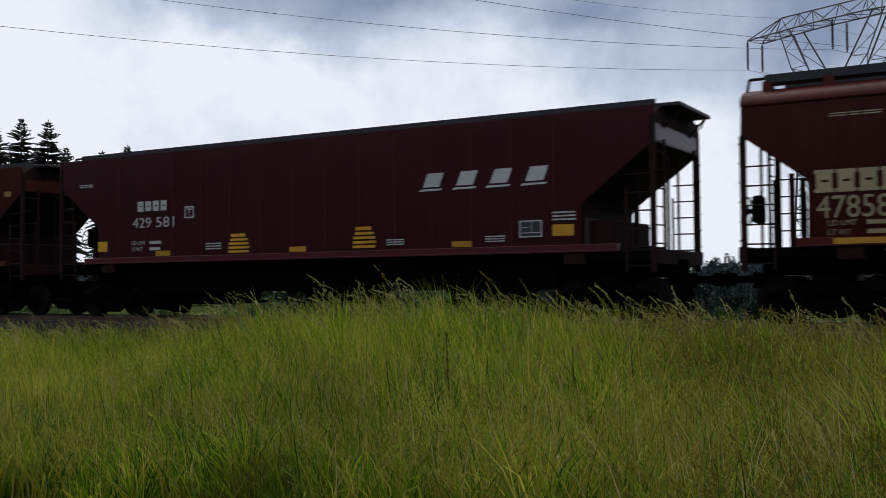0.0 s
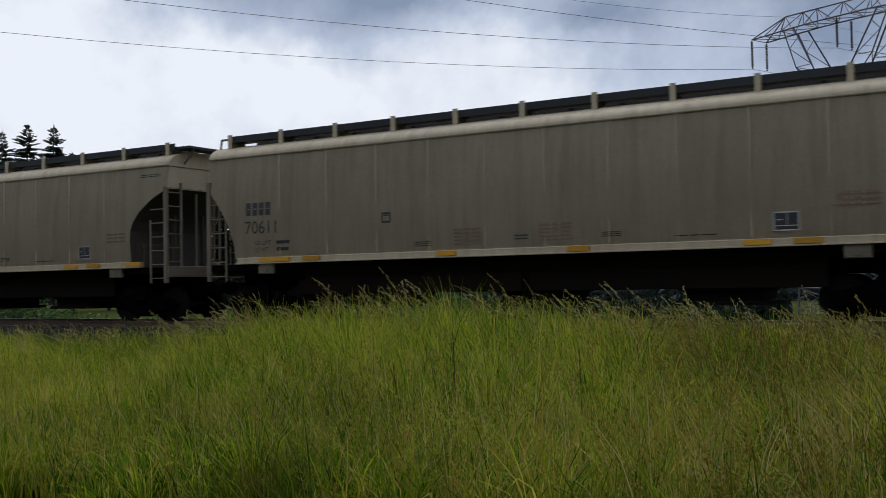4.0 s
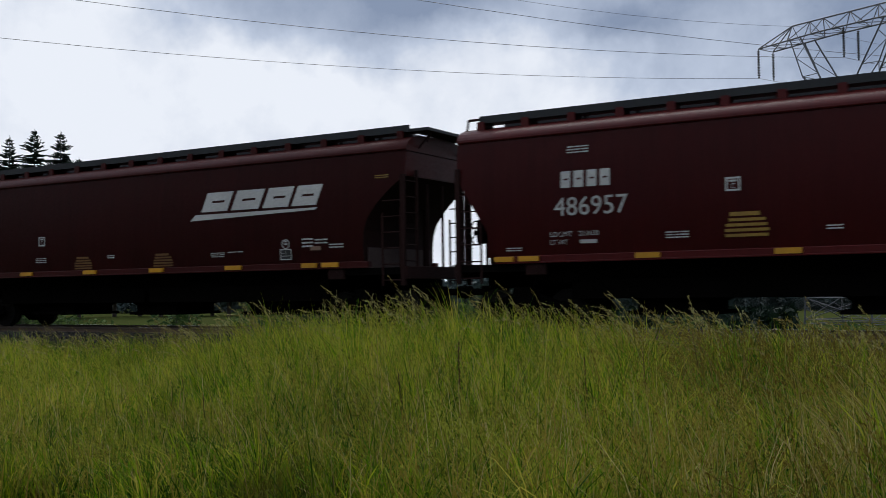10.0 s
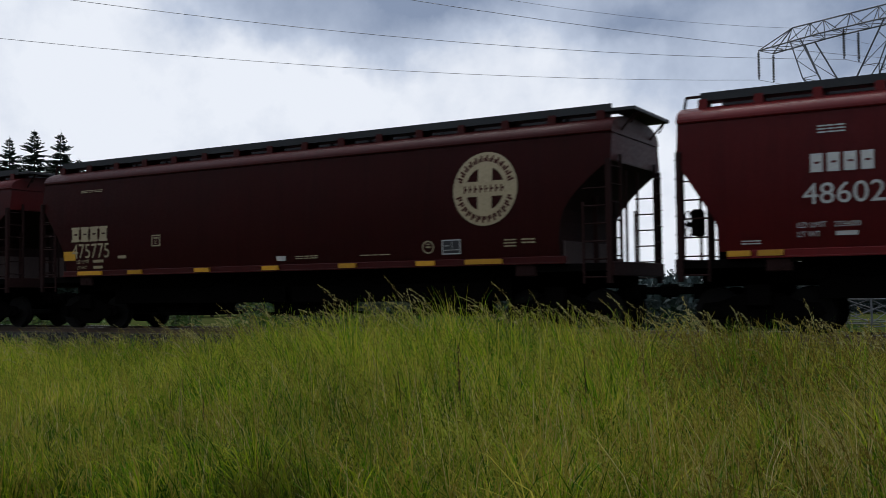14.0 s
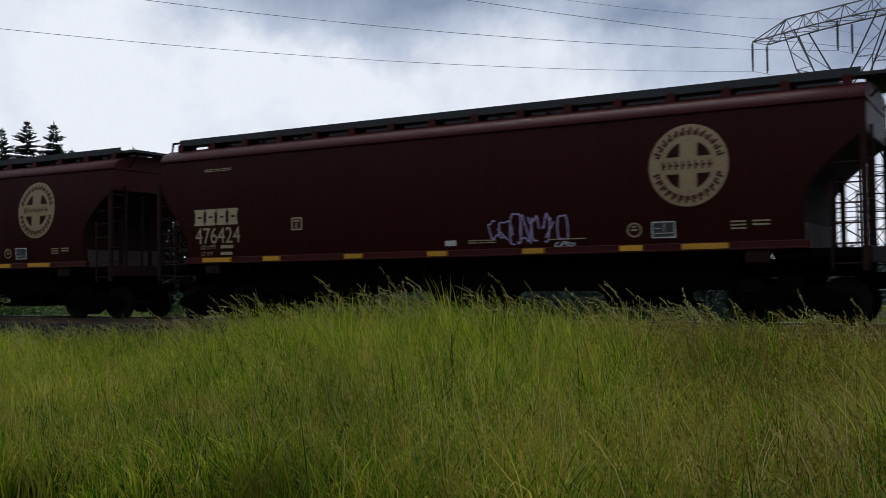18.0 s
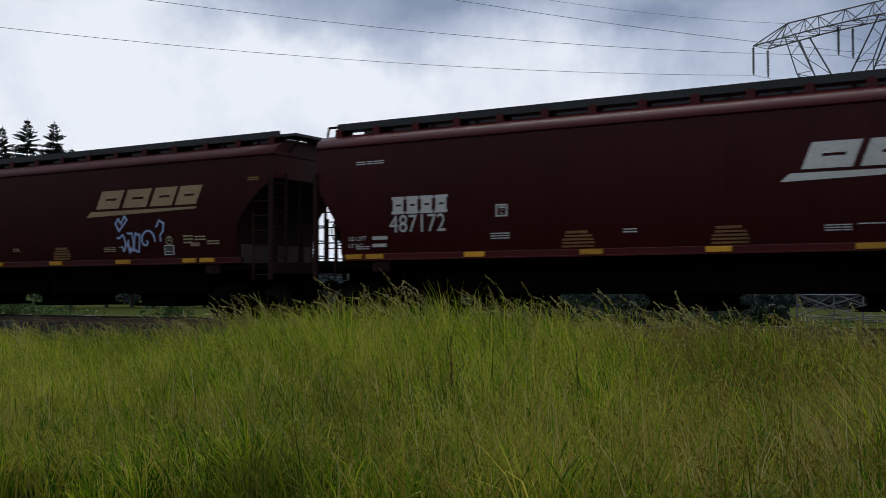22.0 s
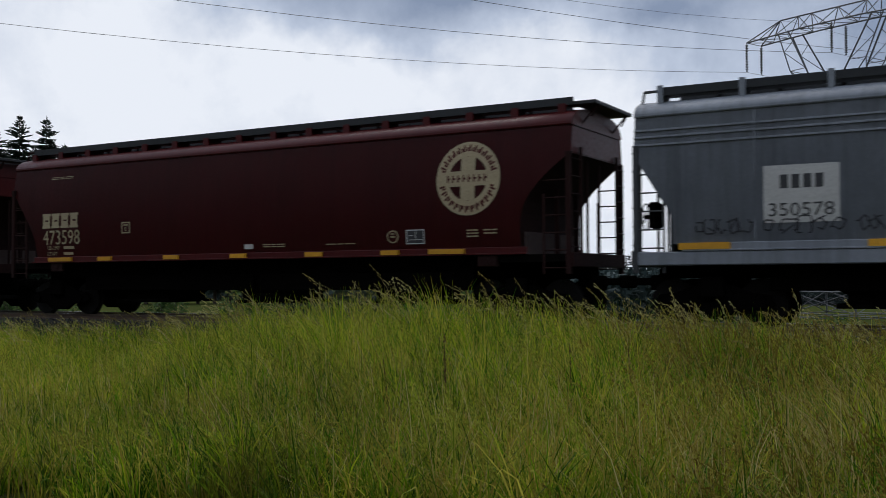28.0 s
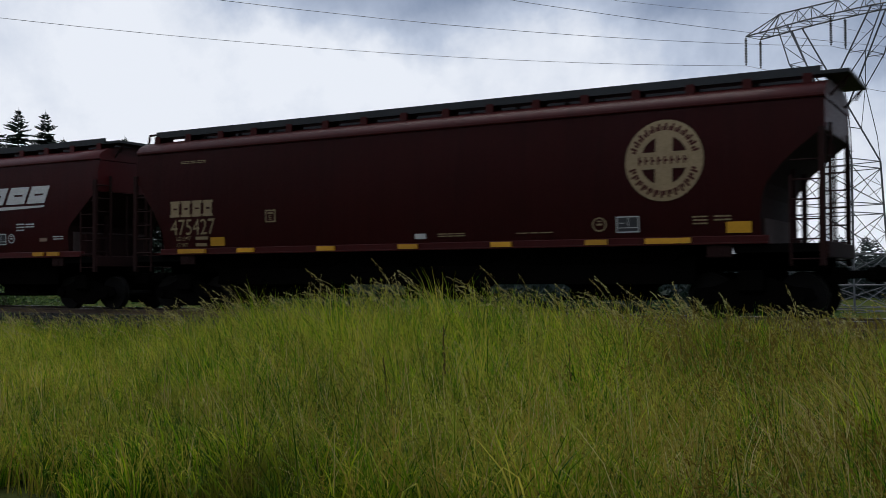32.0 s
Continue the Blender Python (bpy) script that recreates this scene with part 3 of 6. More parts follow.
def hopper_bay():
    bm = bmesh.new()
    rings = [(2.1, 1.35, SILL), (2.1, 1.32, 1.45), (0.75, 0.75, 0.62), (0.75, 0.75, 0.42)]
    rows = [[bm.verts.new((sx * a, sy * b, z)) for sx, sy in ((-1, -1), (1, -1), (1, 1), (-1, 1))] for a, b, z in rings]
    for p, q in zip(rows, rows[1:]):
        for i in range(4):
            j = (i + 1) % 4
            bm.faces.new((p[i], p[j], q[j], q[i]))
    bm.faces.new(rows[-1])
    add_box(bm, (-0.95, -0.85, 0.36), (0.95, 0.85, 0.44), 0.01)
    for s in (-0.55, 0.55):
        add_rod(bm, (s, -1.0, 0.4), (s, 1.0, 0.4), 0.04, 6)
    bmesh.ops.recalc_face_normals(bm, faces=bm.faces)
    return bm


def side_frame():
    outline = [(-1.2, 0.42), (-1.1, 0.62), (-0.75, 0.66), (-0.35, 0.82), (0.35, 0.82), (0.75, 0.66), (1.1, 0.62), (1.2, 0.42), (0.95, 0.32), (0.55, 0.30), (0.3, 0.14), (-0.3, 0.14), (-0.55, 0.30), (-0.95, 0.32)]
    bm = prism(outline, -0.06, 0.06)
    for x in (-0.89, 0.89):
        add_rod(bm, (x, -0.14, 0.46), (x, 0.06, 0.46), 0.12, 10)
    return bm


def wheelset():
    bm = bmesh.new()
    add_rod(bm, (0, -1.05, 0), (0, 1.05, 0), 0.075, 8)
    for y in (-0.755, 0.755):
        s = 1 if y > 0 else -1
        add_rod(bm, (0, y - 0.065, 0), (0, y + 0.065, 0), 0.455, 28)
        add_rod(bm, (0, y - s * 0.09, 0), (0, y - s * 0.065, 0), 0.49, 28)
        add_rod(bm, (0, y + s * 0.065, 0), (0, y + s * 0.11, 0), 0.14, 12)
    for k in range(4):
        a = k * math.pi / 2
        add_rod(bm, (0.3 * math.cos(a), -0.83, 0.3 * math.sin(a)), (0.3 * math.cos(a), -0.815, 0.3 * math.sin(a)), 0.035, 6)
    return bm


def coupler_mesh():
    bm = box((0.0, -0.2, 0.70), (0.55, 0.2, 1.02), 0.02)
    add_box(bm, (0.5, -0.07, 0.80), (0.95, 0.07, 0.96), 0.015)
    add_box(bm, (0.92, -0.16, 0.74), (1.16, 0.12, 1.02), 0.05)
    add_rod(bm, (1.1, 0.0, 0.70), (1.1, 0.0, 1.06), 0.03, 8)
    return bm


def brake_wheel_mesh():
    bm = bmesh.new()
    n, r = 20, 0.28
    ring = [Vector((0, r * math.cos(2 * math.pi * k / n), r * math.sin(2 * math.pi * k / n))) for k in range(n)]
    for k in range(n):
        add_rod(bm, ring[k], ring[(k + 1) % n], 0.016, 5)
    for k in range(0, n, 4):
        add_rod(bm, (0, 0, 0), ring[k], 0.013, 5)
    add_rod(bm, (-0.05, 0, 0), (0.06, 0, 0), 0.05, 8)
    return bm


BRACKET_X = [-8.4 + 16.9 * i / 15 for i in range(16)]
POST_X = [-8.4 + 16.9 * i / 10 for i in range(11)]


def bracket_mesh(side):
    """A plate under the running board with its foot on the roof and a gusset behind it."""
    bm = prism([(-0.10, 4.46), (0.10, 4.46), (0.085, 4.70), (-0.085, 4.70)], min(side * 1.15, side * 1.19), max(side * 1.15, side * 1.19))
    add_prism(bm, [(-0.13, 4.45), (0.13, 4.45), (0.13, 4.475), (-0.13, 4.475)], min(side * 1.10, side * 1.25), max(side * 1.10, side * 1.25))
    add_prism(bm, [(-0.02, 4.52), (0.02, 4.52), (0.02, 4.70), (-0.02, 4.70)], min(side * 0.6, side * 1.16), max(side * 0.6, side * 1.16))
    return bm


def post_mesh(side):
    """A flat post that runs up past the running board."""
    bm = prism([(-0.06, 4.45), (0.06, 4.45), (0.06, 4.87), (-0.06, 4.87)], min(side * 1.16, side * 1.20), max(side * 1.16, side * 1.20))
    add_prism(bm, [(-0.02, 4.54), (0.02, 4.54), (0.02, 4.70), (-0.02, 4.70)], min(side * 0.6, side * 1.16), max(side * 0.6, side * 1.16))
    return bm


def build_hopper(style, paint, label, boards="steel", seams=0, roof_lines=False, frame_paint=None):
    """A three-bay covered hopper: the body of sheets, the roof with its running boards, end ladders, trucks and couplers."""
    car = tagged(new("hopper_car"), label, "hopper car", "cars of the grain train")
    FLAT["sides"] = style == "straight"
    tail = end_at(style, 1)
    moved = {-1: (0, 0, 0), 1: (tail - HALF, 0, 0)}
    # below the sill the colour itself carries the shade
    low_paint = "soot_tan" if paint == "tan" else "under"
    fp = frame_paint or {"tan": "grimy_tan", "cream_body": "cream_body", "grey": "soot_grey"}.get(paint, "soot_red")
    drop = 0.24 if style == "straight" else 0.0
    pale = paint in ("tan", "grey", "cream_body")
    # dark copy of the body colour: shade of the recessed ends, with soot
    shade_paint = "soot_cream" if paint in ("tan", "cream_body") else "soot_grey" if paint == "grey" else "soot_red"
    for side in (-1, 1):
        put("side_sheet", side_sheet(style, side), paint, car)
        sill = put("side_sill", cached(("side_sill", side), lambda: add_box(box((1.0 - HALF, min(side * 1.46, side * 1.6), 1.49), (HALF - 1.0, max(side * 1.46, side * 1.6), 1.64), 0.012), (1.0 - HALF, min(side * 1.56, side * 1.66), 1.475), (HALF - 1.0, max(side * 1.56, side * 1.66), 1.51), 0.006)), paint, car)
        put("running_board", cached(("running_board", side, tail), lambda: box((-HALF + 0.4, min(side * 0.55, side * 1.14), 4.70), (tail - 0.1, max(side * 0.55, side * 1.14), 4.75), 0.01)), boards, car, (0, 0, -drop))
        put("board_edge", cached(("board_edge", side, tail), lambda: box((-HALF + 0.4, min(side * 1.14, side * 1.16), 4.665), (tail - 0.1, max(side * 1.14, side * 1.16), 4.83))), boards, car, (0, 0, -drop))
        for x in () if drop else POST_X if pale else BRACKET_X:
            put("board_post" if pale else "bracket", cached(("bracket", side, pale), lambda: post_mesh(side) if pale else bracket_mesh(side)), paint, car, ((x + 8.4) * (tail + HALF - 0.8) / 16.9 - 8.4, 0, 0))
        if paint == "grey":
            put("lower_sill", cached(("lower_sill", side, tail), lambda: box((-HALF + 0.1, min(side * 1.5, side * 1.64), 1.20), (tail - 0.9, max(side * 1.5, side * 1.64), 1.472), 0.02)), paint, car)
        for k in range(seams):
            x = -HALF + 2.4 + k * (2 * HALF - 4.8) / max(seams - 1, 1)
            put("rib", cached(("rib", side), lambda: rib_mesh(side)), "seam" if paint == "cream_body" else paint, car, (x, 0, 0))
        if roof_lines:
            for k, z in enumerate((3.62, 3.78, 3.92) if paint == "grey" else (3.78, 3.93, 4.06)):
                put("side_stiffener", cached(("side_stiffener", side, tail), lambda: box((-HALF, -0.03, -0.02), (tail, 0.03, 0.02), 0.006)), paint, car, (0, side * belly(z), z))
    # straight-sided cars take the dark end colour on the roof as well
    put("roof", cached(("roof", tail), lambda: roof_mesh(tail), False), "soot_red" if drop else paint, car, Matrix.Translation((0, 0, -0.12)) @ Matrix.Diagonal((1, 1.06, 1, 1)) if drop else None)
    for k in range(4):
        x = -6.2 + k * 4.13
        hatch = put("hatch_cover", cached("hatch_cover", lambda: box((-2.05, -0.36, 4.60), (2.05, 0.36, 4.80), 0.05)), boards, car, (x, 0, -drop))
        for dx in (-1.2, 0.0, 1.2):
            put("hatch_clamp", cached("hatch_clamp", lambda: box((-0.04, -0.40, 4.60), (0.04, 0.40, 4.82), 0.01)), "under", hatch, (dx, 0, 0))
    for end in (-1, 1):
        put("slope_sheet", slope_sheet(style, end), shade_paint, car)
        put("shear_plate", cached(("shear_plate", end), lambda: box((min(end * 7.0, end * 7.6), -1.2, 1.47), (max(end * 7.0, end * 7.6), 1.2, 2.15), 0.03)), shade_paint, car)
        put("end_panel", cached(("end_panel", end, style), lambda: end_panel(end, CUTS[style][end > 0][0][-1] - 0.02)), paint, car, moved[end])
        for y in (-0.35, 0.35):
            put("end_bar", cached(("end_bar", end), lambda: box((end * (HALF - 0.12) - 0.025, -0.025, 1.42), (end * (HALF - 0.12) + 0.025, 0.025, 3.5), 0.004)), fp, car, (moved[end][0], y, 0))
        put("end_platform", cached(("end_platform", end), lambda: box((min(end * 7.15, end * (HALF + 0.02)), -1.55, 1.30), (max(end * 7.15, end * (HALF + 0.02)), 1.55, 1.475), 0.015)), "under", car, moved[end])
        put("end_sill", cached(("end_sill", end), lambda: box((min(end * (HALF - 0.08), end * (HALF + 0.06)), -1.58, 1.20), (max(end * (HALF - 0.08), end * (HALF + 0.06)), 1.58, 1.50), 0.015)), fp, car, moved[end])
        put("coupler", cached("coupler", coupler_mesh), "under", car, pose(end * (HALF - 0.42), 0, 0, 0, 0, 0 if end > 0 else 180))
        for side in (-1, 1):
            y = side * 1.56
            put("corner_post", cached(("corner_post", end, side, FLAT["sides"]), lambda: box((end * (HALF - 0.05) - 0.055, y - 0.05, 1.05), (end * (HALF - 0.05) + 0.055, y + 0.05, 4.2 if FLAT["sides"] else 3.62), 0.008)), fp, car, moved[end])
            ladder = put("side_ladder", cached(("side_ladder", end, side), lambda: box((end * (HALF - 0.62) - 0.022, y - 0.02, 1.05), (end * (HALF - 0.62) + 0.022, y + 0.02, 2.75), 0.004)), fp, car, moved[end])
            for k in range(6):
                z = 1.18 + k * 0.37
                put("rung", cached(("rung", end, side), lambda: rod((end * (HALF - 0.62), y, 0), (end * (HALF - 0.05), y, 0), 0.016, 6)), fp, ladder, (0, 0, z))
            rail = put("end_ladder", cached(("end_ladder", end, side), lambda: box((end * (HALF + 0.03) - 0.03, side * 1.08 - 0.03, 1.4), (end * (HALF + 0.03) + 0.03, side * 1.08 + 0.03, 3.75), 0.006)), fp, car, moved[end])
            for k in range(6):
                z = 1.62 + k * 0.37
                put("rung", cached(("end_rung", end, side), lambda: rod((end * (HALF + 0.03), side * 1.08, 0), (end * (HALF + 0.03), side * 1.55, 0), 0.016, 6)), fp, rail, (0, 0, z))
            put("slope_post", cached(("slope_post", end, side), lambda: box((end * (HALF - 0.75) - 0.05, side * 0.55 - 0.05, 1.4), (end * (HALF - 0.75) + 0.05, side * 0.55 + 0.05, 2.95), 0.008)), shade_paint, car, moved[end])
            pad = put("jacking_pad", cached(("jacking_pad", side), lambda: add_rod(box((-0.24, min(side * 1.5, side * 1.61), 1.22), (0.24, max(side * 1.5, side * 1.61), 1.50), 0.02), (0, side * 1.6, 1.34), (0, side * 1.63, 1.34), 0.07, 10)), fp, car, (end * 6.9, 0, 0))
    for end in (-1, 1):
        # red and brown cars: the sky light on this plate is in its colour
        put("bulkhead", cached(("bulkhead", end, style), lambda: box((end * (HALF - cut_at(style, 1.7, end) + 0.03) - 0.012, -1.42, 1.48), (end * (HALF - cut_at(style, 1.7, end) + 0.03) + 0.012, 1.42, min(2.2, CUTS[style][end > 0][0][1])), 0.004)), "dust" if not pale else shade_paint, car, moved[end])
        for side in (-1, 1):
            # near-black panel beside the bays, coloured with the underframe's shade
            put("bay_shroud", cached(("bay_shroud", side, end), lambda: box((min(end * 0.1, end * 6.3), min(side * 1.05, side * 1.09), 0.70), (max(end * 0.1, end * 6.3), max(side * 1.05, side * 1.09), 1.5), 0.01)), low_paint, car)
    # crossover walkway over one end, grab loop at the other
    walkway = put("end_walkway", cached("end_walkway", lambda: box((HALF - 0.12, -1.12, 4.66), (HALF + 0.40, 1.12, 4.74), 0.01)), boards, car, (tail - HALF, 0, -drop))
    for y in (-0.9, 0.9):
        put("walkway_brace", cached("walkway_brace", lambda: add_rod(rod((HALF - 0.03, 0, 4.25), (HALF + 0.36, 0, 4.68), 0.022, 6), (HALF + 0.38, 0, 4.7), (HALF + 0.22, 0, 4.42), 0.02, 6)), fp, walkway, (0, y, 0))
    for y in (-1.1, 1.1):
        put("grab_loop", cached("grab_loop", lambda: add_rod(add_rod(rod((-HALF + 0.04, 0, 4.46), (-HALF + 0.10, 0, 4.78), 0.03, 6), (-HALF + 0.10, 0, 4.77), (-HALF + 0.6, 0, 4.77), 0.03, 6), (-HALF + 0.45, 0, 4.4), (-HALF + 0.45, 0, 4.8), 0.02, 6)), fp, car, (0, y, -drop))
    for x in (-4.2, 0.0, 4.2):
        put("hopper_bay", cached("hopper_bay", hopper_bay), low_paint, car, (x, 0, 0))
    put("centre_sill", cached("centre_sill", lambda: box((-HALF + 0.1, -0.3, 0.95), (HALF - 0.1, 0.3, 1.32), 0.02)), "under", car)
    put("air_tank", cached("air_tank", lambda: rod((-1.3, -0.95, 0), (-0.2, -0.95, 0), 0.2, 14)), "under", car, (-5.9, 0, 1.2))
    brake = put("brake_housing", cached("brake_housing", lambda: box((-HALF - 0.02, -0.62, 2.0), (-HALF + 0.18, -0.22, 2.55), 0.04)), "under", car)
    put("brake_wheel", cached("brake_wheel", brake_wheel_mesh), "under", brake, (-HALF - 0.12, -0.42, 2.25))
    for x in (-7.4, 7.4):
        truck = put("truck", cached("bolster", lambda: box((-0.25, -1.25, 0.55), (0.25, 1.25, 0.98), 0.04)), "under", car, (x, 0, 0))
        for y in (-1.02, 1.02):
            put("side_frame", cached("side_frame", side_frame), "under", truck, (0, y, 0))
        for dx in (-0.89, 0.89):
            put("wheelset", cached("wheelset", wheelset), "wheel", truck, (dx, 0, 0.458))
    return car


# ---- lettering and marks on the near side of the cars ----
def skin(bm):
    """Lays flat marks drawn in x, z upon the near side sheet."""
    for v in bm.verts:
        v.co.y = -(belly(min(max(v.co.z, SILL), EAVE)) + (0.022 if FLAT["sides"] else 0.013))
    return bm


STRETCH = 1.048      # marks are set out on a scale of the side's length


def flat(polys):
    bm = bmesh.new()
    for poly in polys:
        vs = [bm.verts.new((x * STRETCH - HALF, 0, z)) for x, z in poly]
        f = bm.faces.new(vs)
        f.normal_update()
        if f.normal.y > 0:
            f.normal_flip()
    bmesh.ops.remove_doubles(bm, verts=bm.verts[:], dist=0.0004)
    if max(v.co.z for v in bm.verts) - min(v.co.z for v in bm.verts) > 0.25:
        for z in np.arange(1.7, 4.2, 0.2):
            bmesh.ops.bisect_plane(bm, geom=bm.verts[:] + bm.edges[:] + bm.faces[:], plane_co=(0, 0, float(z)), plane_no=(0, 0, 1))
    return skin(bm)


def rect(x0, z0, x1, z1):
    return [(x0, z0), (x1, z0), (x1, z1), (x0, z1)]


def frame_of(x0, z0, x1, z1, w):
    return [rect(x0, z0, x1, z0 + w), rect(x0, z1 - w, x1, z1), rect(x0, z0 + w, x0 + w, z1 - w), rect(x1 - w, z0 + w, x1, z1 - w)]


def ribbon(points, w):
    """A sprayed line: one quad for each stretch, with square overlaps at the corners."""
    polys = []
    for (x0, z0), (x1, z1) in zip(points, points[1:]):
        d = math.hypot(x1 - x0, z1 - z0) or 1.0
        tx, tz = (x1 - x0) / d * w / 2, (z1 - z0) / d * w / 2
        polys.append([(x0 - tx - tz, z0 - tz + tx), (x0 - tx + tz, z0 - tz - tx), (x1 + tx + tz, z1 + tz - tx), (x1 + tx - tz, z1 + tz + tx)])
    return polys


def placed(points, x0, z0, x1, z1):
    return [(x0 + (x1 - x0) * a, z0 + (z1 - z0) * b) for a, b in points]


GLYPHS = {}


def glyphs(body):
    """The outline of some writing in Blender's own font, one unit high."""
    if body not in GLYPHS:
        cu = bpy.data.curves.new("writing", "FONT")
        cu.body, cu.size, cu.resolution_u = body, 1.0, 3
        ob = bpy.data.objects.new("writing", cu)
        GLYPHS[body] = bpy.data.meshes.new_from_object(ob)
        bpy.data.objects.remove(ob)
    return GLYPHS[body]


def text_mesh(body, height, width, x, z, lean=0.0):
    """Writing with its lower left corner at x, z, fitted to a height and width."""
    bm = bmesh.new()
    bm.from_mesh(glyphs(body))
    xs, ys = [v.co.x for v in bm.verts], [v.co.y for v in bm.verts]
    x_lo, x_hi, y_lo, y_hi = min(xs), max(xs), min(ys), max(ys)
    for v in bm.verts:
        b = (v.co.y - y_lo) / (y_hi - y_lo)
        v.co = Vector(((x + (v.co.x - x_lo) / (x_hi - x_lo) * width + lean * b * height) * STRETCH - HALF, 0, z + b * height))
    for f in bm.faces:
        f.normal_update()
        if f.normal.y > 0:
            f.normal_flip()
    bmesh.ops.remove_doubles(bm, verts=bm.verts[:], dist=0.0004)
    if max(v.co.z for v in bm.verts) - min(v.co.z for v in bm.verts) > 0.25:
        for z in np.arange(1.7, 4.2, 0.2):
            bmesh.ops.bisect_plane(bm, geom=bm.verts[:] + bm.edges[:] + bm.faces[:], plane_co=(0, 0, float(z)), plane_no=(0, 0, 1))
    return skin(bm)


def mark(car, name, polys, mat, label=""):
    return part(name, flat(polys), mat, car, label)


def number(car, body, x=1.4, z=2.05, width=1.45, height=0.42, mat="white"):
    part("number", text_mesh(body, height, width, x, z), mat, car, "stencilled number " + body)


def slit_block(at, a, b, lo, hi):
    """A plain upright block with a narrow slit in its middle."""
    w, h = b - a, hi - lo
    p, q, u, v = a + 0.30 * w, a + 0.78 * w, lo + 0.45 * h, lo + 0.56 * h
    return [[at(*k) for k in ring] for ring in (((a, lo), (b, lo), (b, u), (a, u)), ((a, v), (b, v), (b, hi), (a, hi)), ((a, u), (p, u), (p, v), (a, v)), ((q, u), (b, u), (b, v), (q, v)))]


def owner_mark(car, x=1.4, z=2.5, width=1.45, height=0.42, mat="white", serif=False):
    """The owner's mark, as four plain blocks."""
    w = width / 4
    for k in range(4):
        a = x + k * w + 0.02
        b = a + w * 0.74
        polys = slit_block(lambda p, q: (p, q), a, b, z, z + height)
        if serif:
            polys += [rect(a - 0.03, z, a, z + 0.07), rect(a - 0.03, z + height - 0.07, a, z + height), rect(b, z, b + 0.03, z + 0.07), rect(b, z + height - 0.07, b + 0.03, z + height)]
        mark(car, "owner_block", polys, mat, "plain painted block in the owner's mark")


def slanted_logo(car, mat="white", x=10.74, z=2.83):
    """The wide slanted emblem: four leaning blocks over a tapering bar."""
    lean, top, low = 0.36, 0.72, 0.22
    for a, b in ((0.36, 1.24), (1.34, 2.24), (2.34, 3.14), (3.22, 3.98)):
        mark(car, "emblem_block", slit_block(lambda q, h: (x + q + (h - low) * lean, z + h), a, b - 0.03, low, top), mat, "leaning block of the company emblem")
    mark(car, "emblem_bar", [[(x, z), (x + 3.92, z + 0.10), (x + 3.98, z + 0.155), (x + 0.16, z + 0.155)]], mat, "tapering bar under the emblem")


def round_emblem(car, mat, paint, x=12.75, z=3.19, r=0.82, sprayed=False):
    """The round emblem: a ring and a cross, with dark dashes where its lettering runs."""
    n = 40
    polys = []
    rx = r * 0.93
    for k in range(n):
        a, b = 2 * math.pi * k / n, 2 * math.pi * (k + 1) / n
        polys.append([(x + rx * math.cos(a), z + r * math.sin(a)), (x + rx * math.cos(b), z + r * math.sin(b)), (x + 0.60 * rx * math.cos(b), z + 0.60 * r * math.sin(b)), (x + 0.60 * rx * math.cos(a), z + 0.60 * r * math.sin(a))])
    w = 0.17
    polys += [rect(x - w, z - 0.595 * r, x + w, z + 0.595 * r), rect(x - 0.585 * rx, z - w, x - w, z + w), rect(x + w, z - w, x + 0.585 * rx, z + w)]
    mark(car, "round_emblem", polys, mat, "round company emblem, a ring with a cross")
    dark = []
    for k in range(30):
        if k in (0, 14, 15, 29):
            continue
        a = 2 * math.pi * k / 30 + 0.1
        c, s = math.cos(a), math.sin(a)
        q, e = 0.83, 0.055
        for da, lo, hi in ((-0.05, -0.09, 0.09), (0.035, -0.09, 0.02)):
            ca, sa = math.cos(a + da), math.sin(a + da)
            dark.append([(x + rx * (q + lo) * ca - 0.022 * -sa, z + r * (q + lo) * sa - 0.022 * ca), (x + rx * (q + lo) * ca + 0.022 * -sa, z + r * (q + lo) * sa + 0.022 * ca),
                         (x + rx * (q + hi) * ca + 0.022 * -sa, z + r * (q + hi) * sa + 0.022 * ca), (x + rx * (q + hi) * ca - 0.022 * -sa, z + r * (q + hi) * sa - 0.022 * ca)])
    for k in range(8):
        a = x - 0.50 + k * 0.125
        dark += [rect(a, z - 0.08, a + 0.035, z + 0.08), rect(a + 0.035, z - 0.02, a + 0.08, z + 0.02)]
    bm = flat(dark)
    for v in bm.verts:
        v.co.y -= 0.004
    tagged(part("emblem_lettering", bm, paint, car, "worn lettering round the emblem as dashes"), kind="stuff")


def lift(bm, d=0.004):
    for v in bm.verts:
        v.co.y -= d
    return bm


def tape(car, x, z=1.575, w=0.48, h=0.11, mat="yellow", name="reflector"):
    bm = box((x * STRETCH - HALF, -1.668, z - h / 2), ((x + w) * STRETCH - HALF, -1.6, z + h / 2)) if z < SILL else flat([rect(x, z - h / 2, x + w, z + h / 2)])
    part(name, bm, mat, car)


def stencil(car, x, z, w, h, lines=3, mat="white", name="stencil"):
    """Small writing that cannot be read: bars of its size."""
    step = h / lines
    polys = []
    for k in range(lines):
        top = z + h - k * step
        q = x
        for n, share in enumerate((0.34, 0.22, 0.36)):
            polys.append(rect(q, top - step * 0.46, q + w * share, top))
            q += w * (share + 0.04)
    tagged(mark(car, name, polys, mat), kind="stuff")


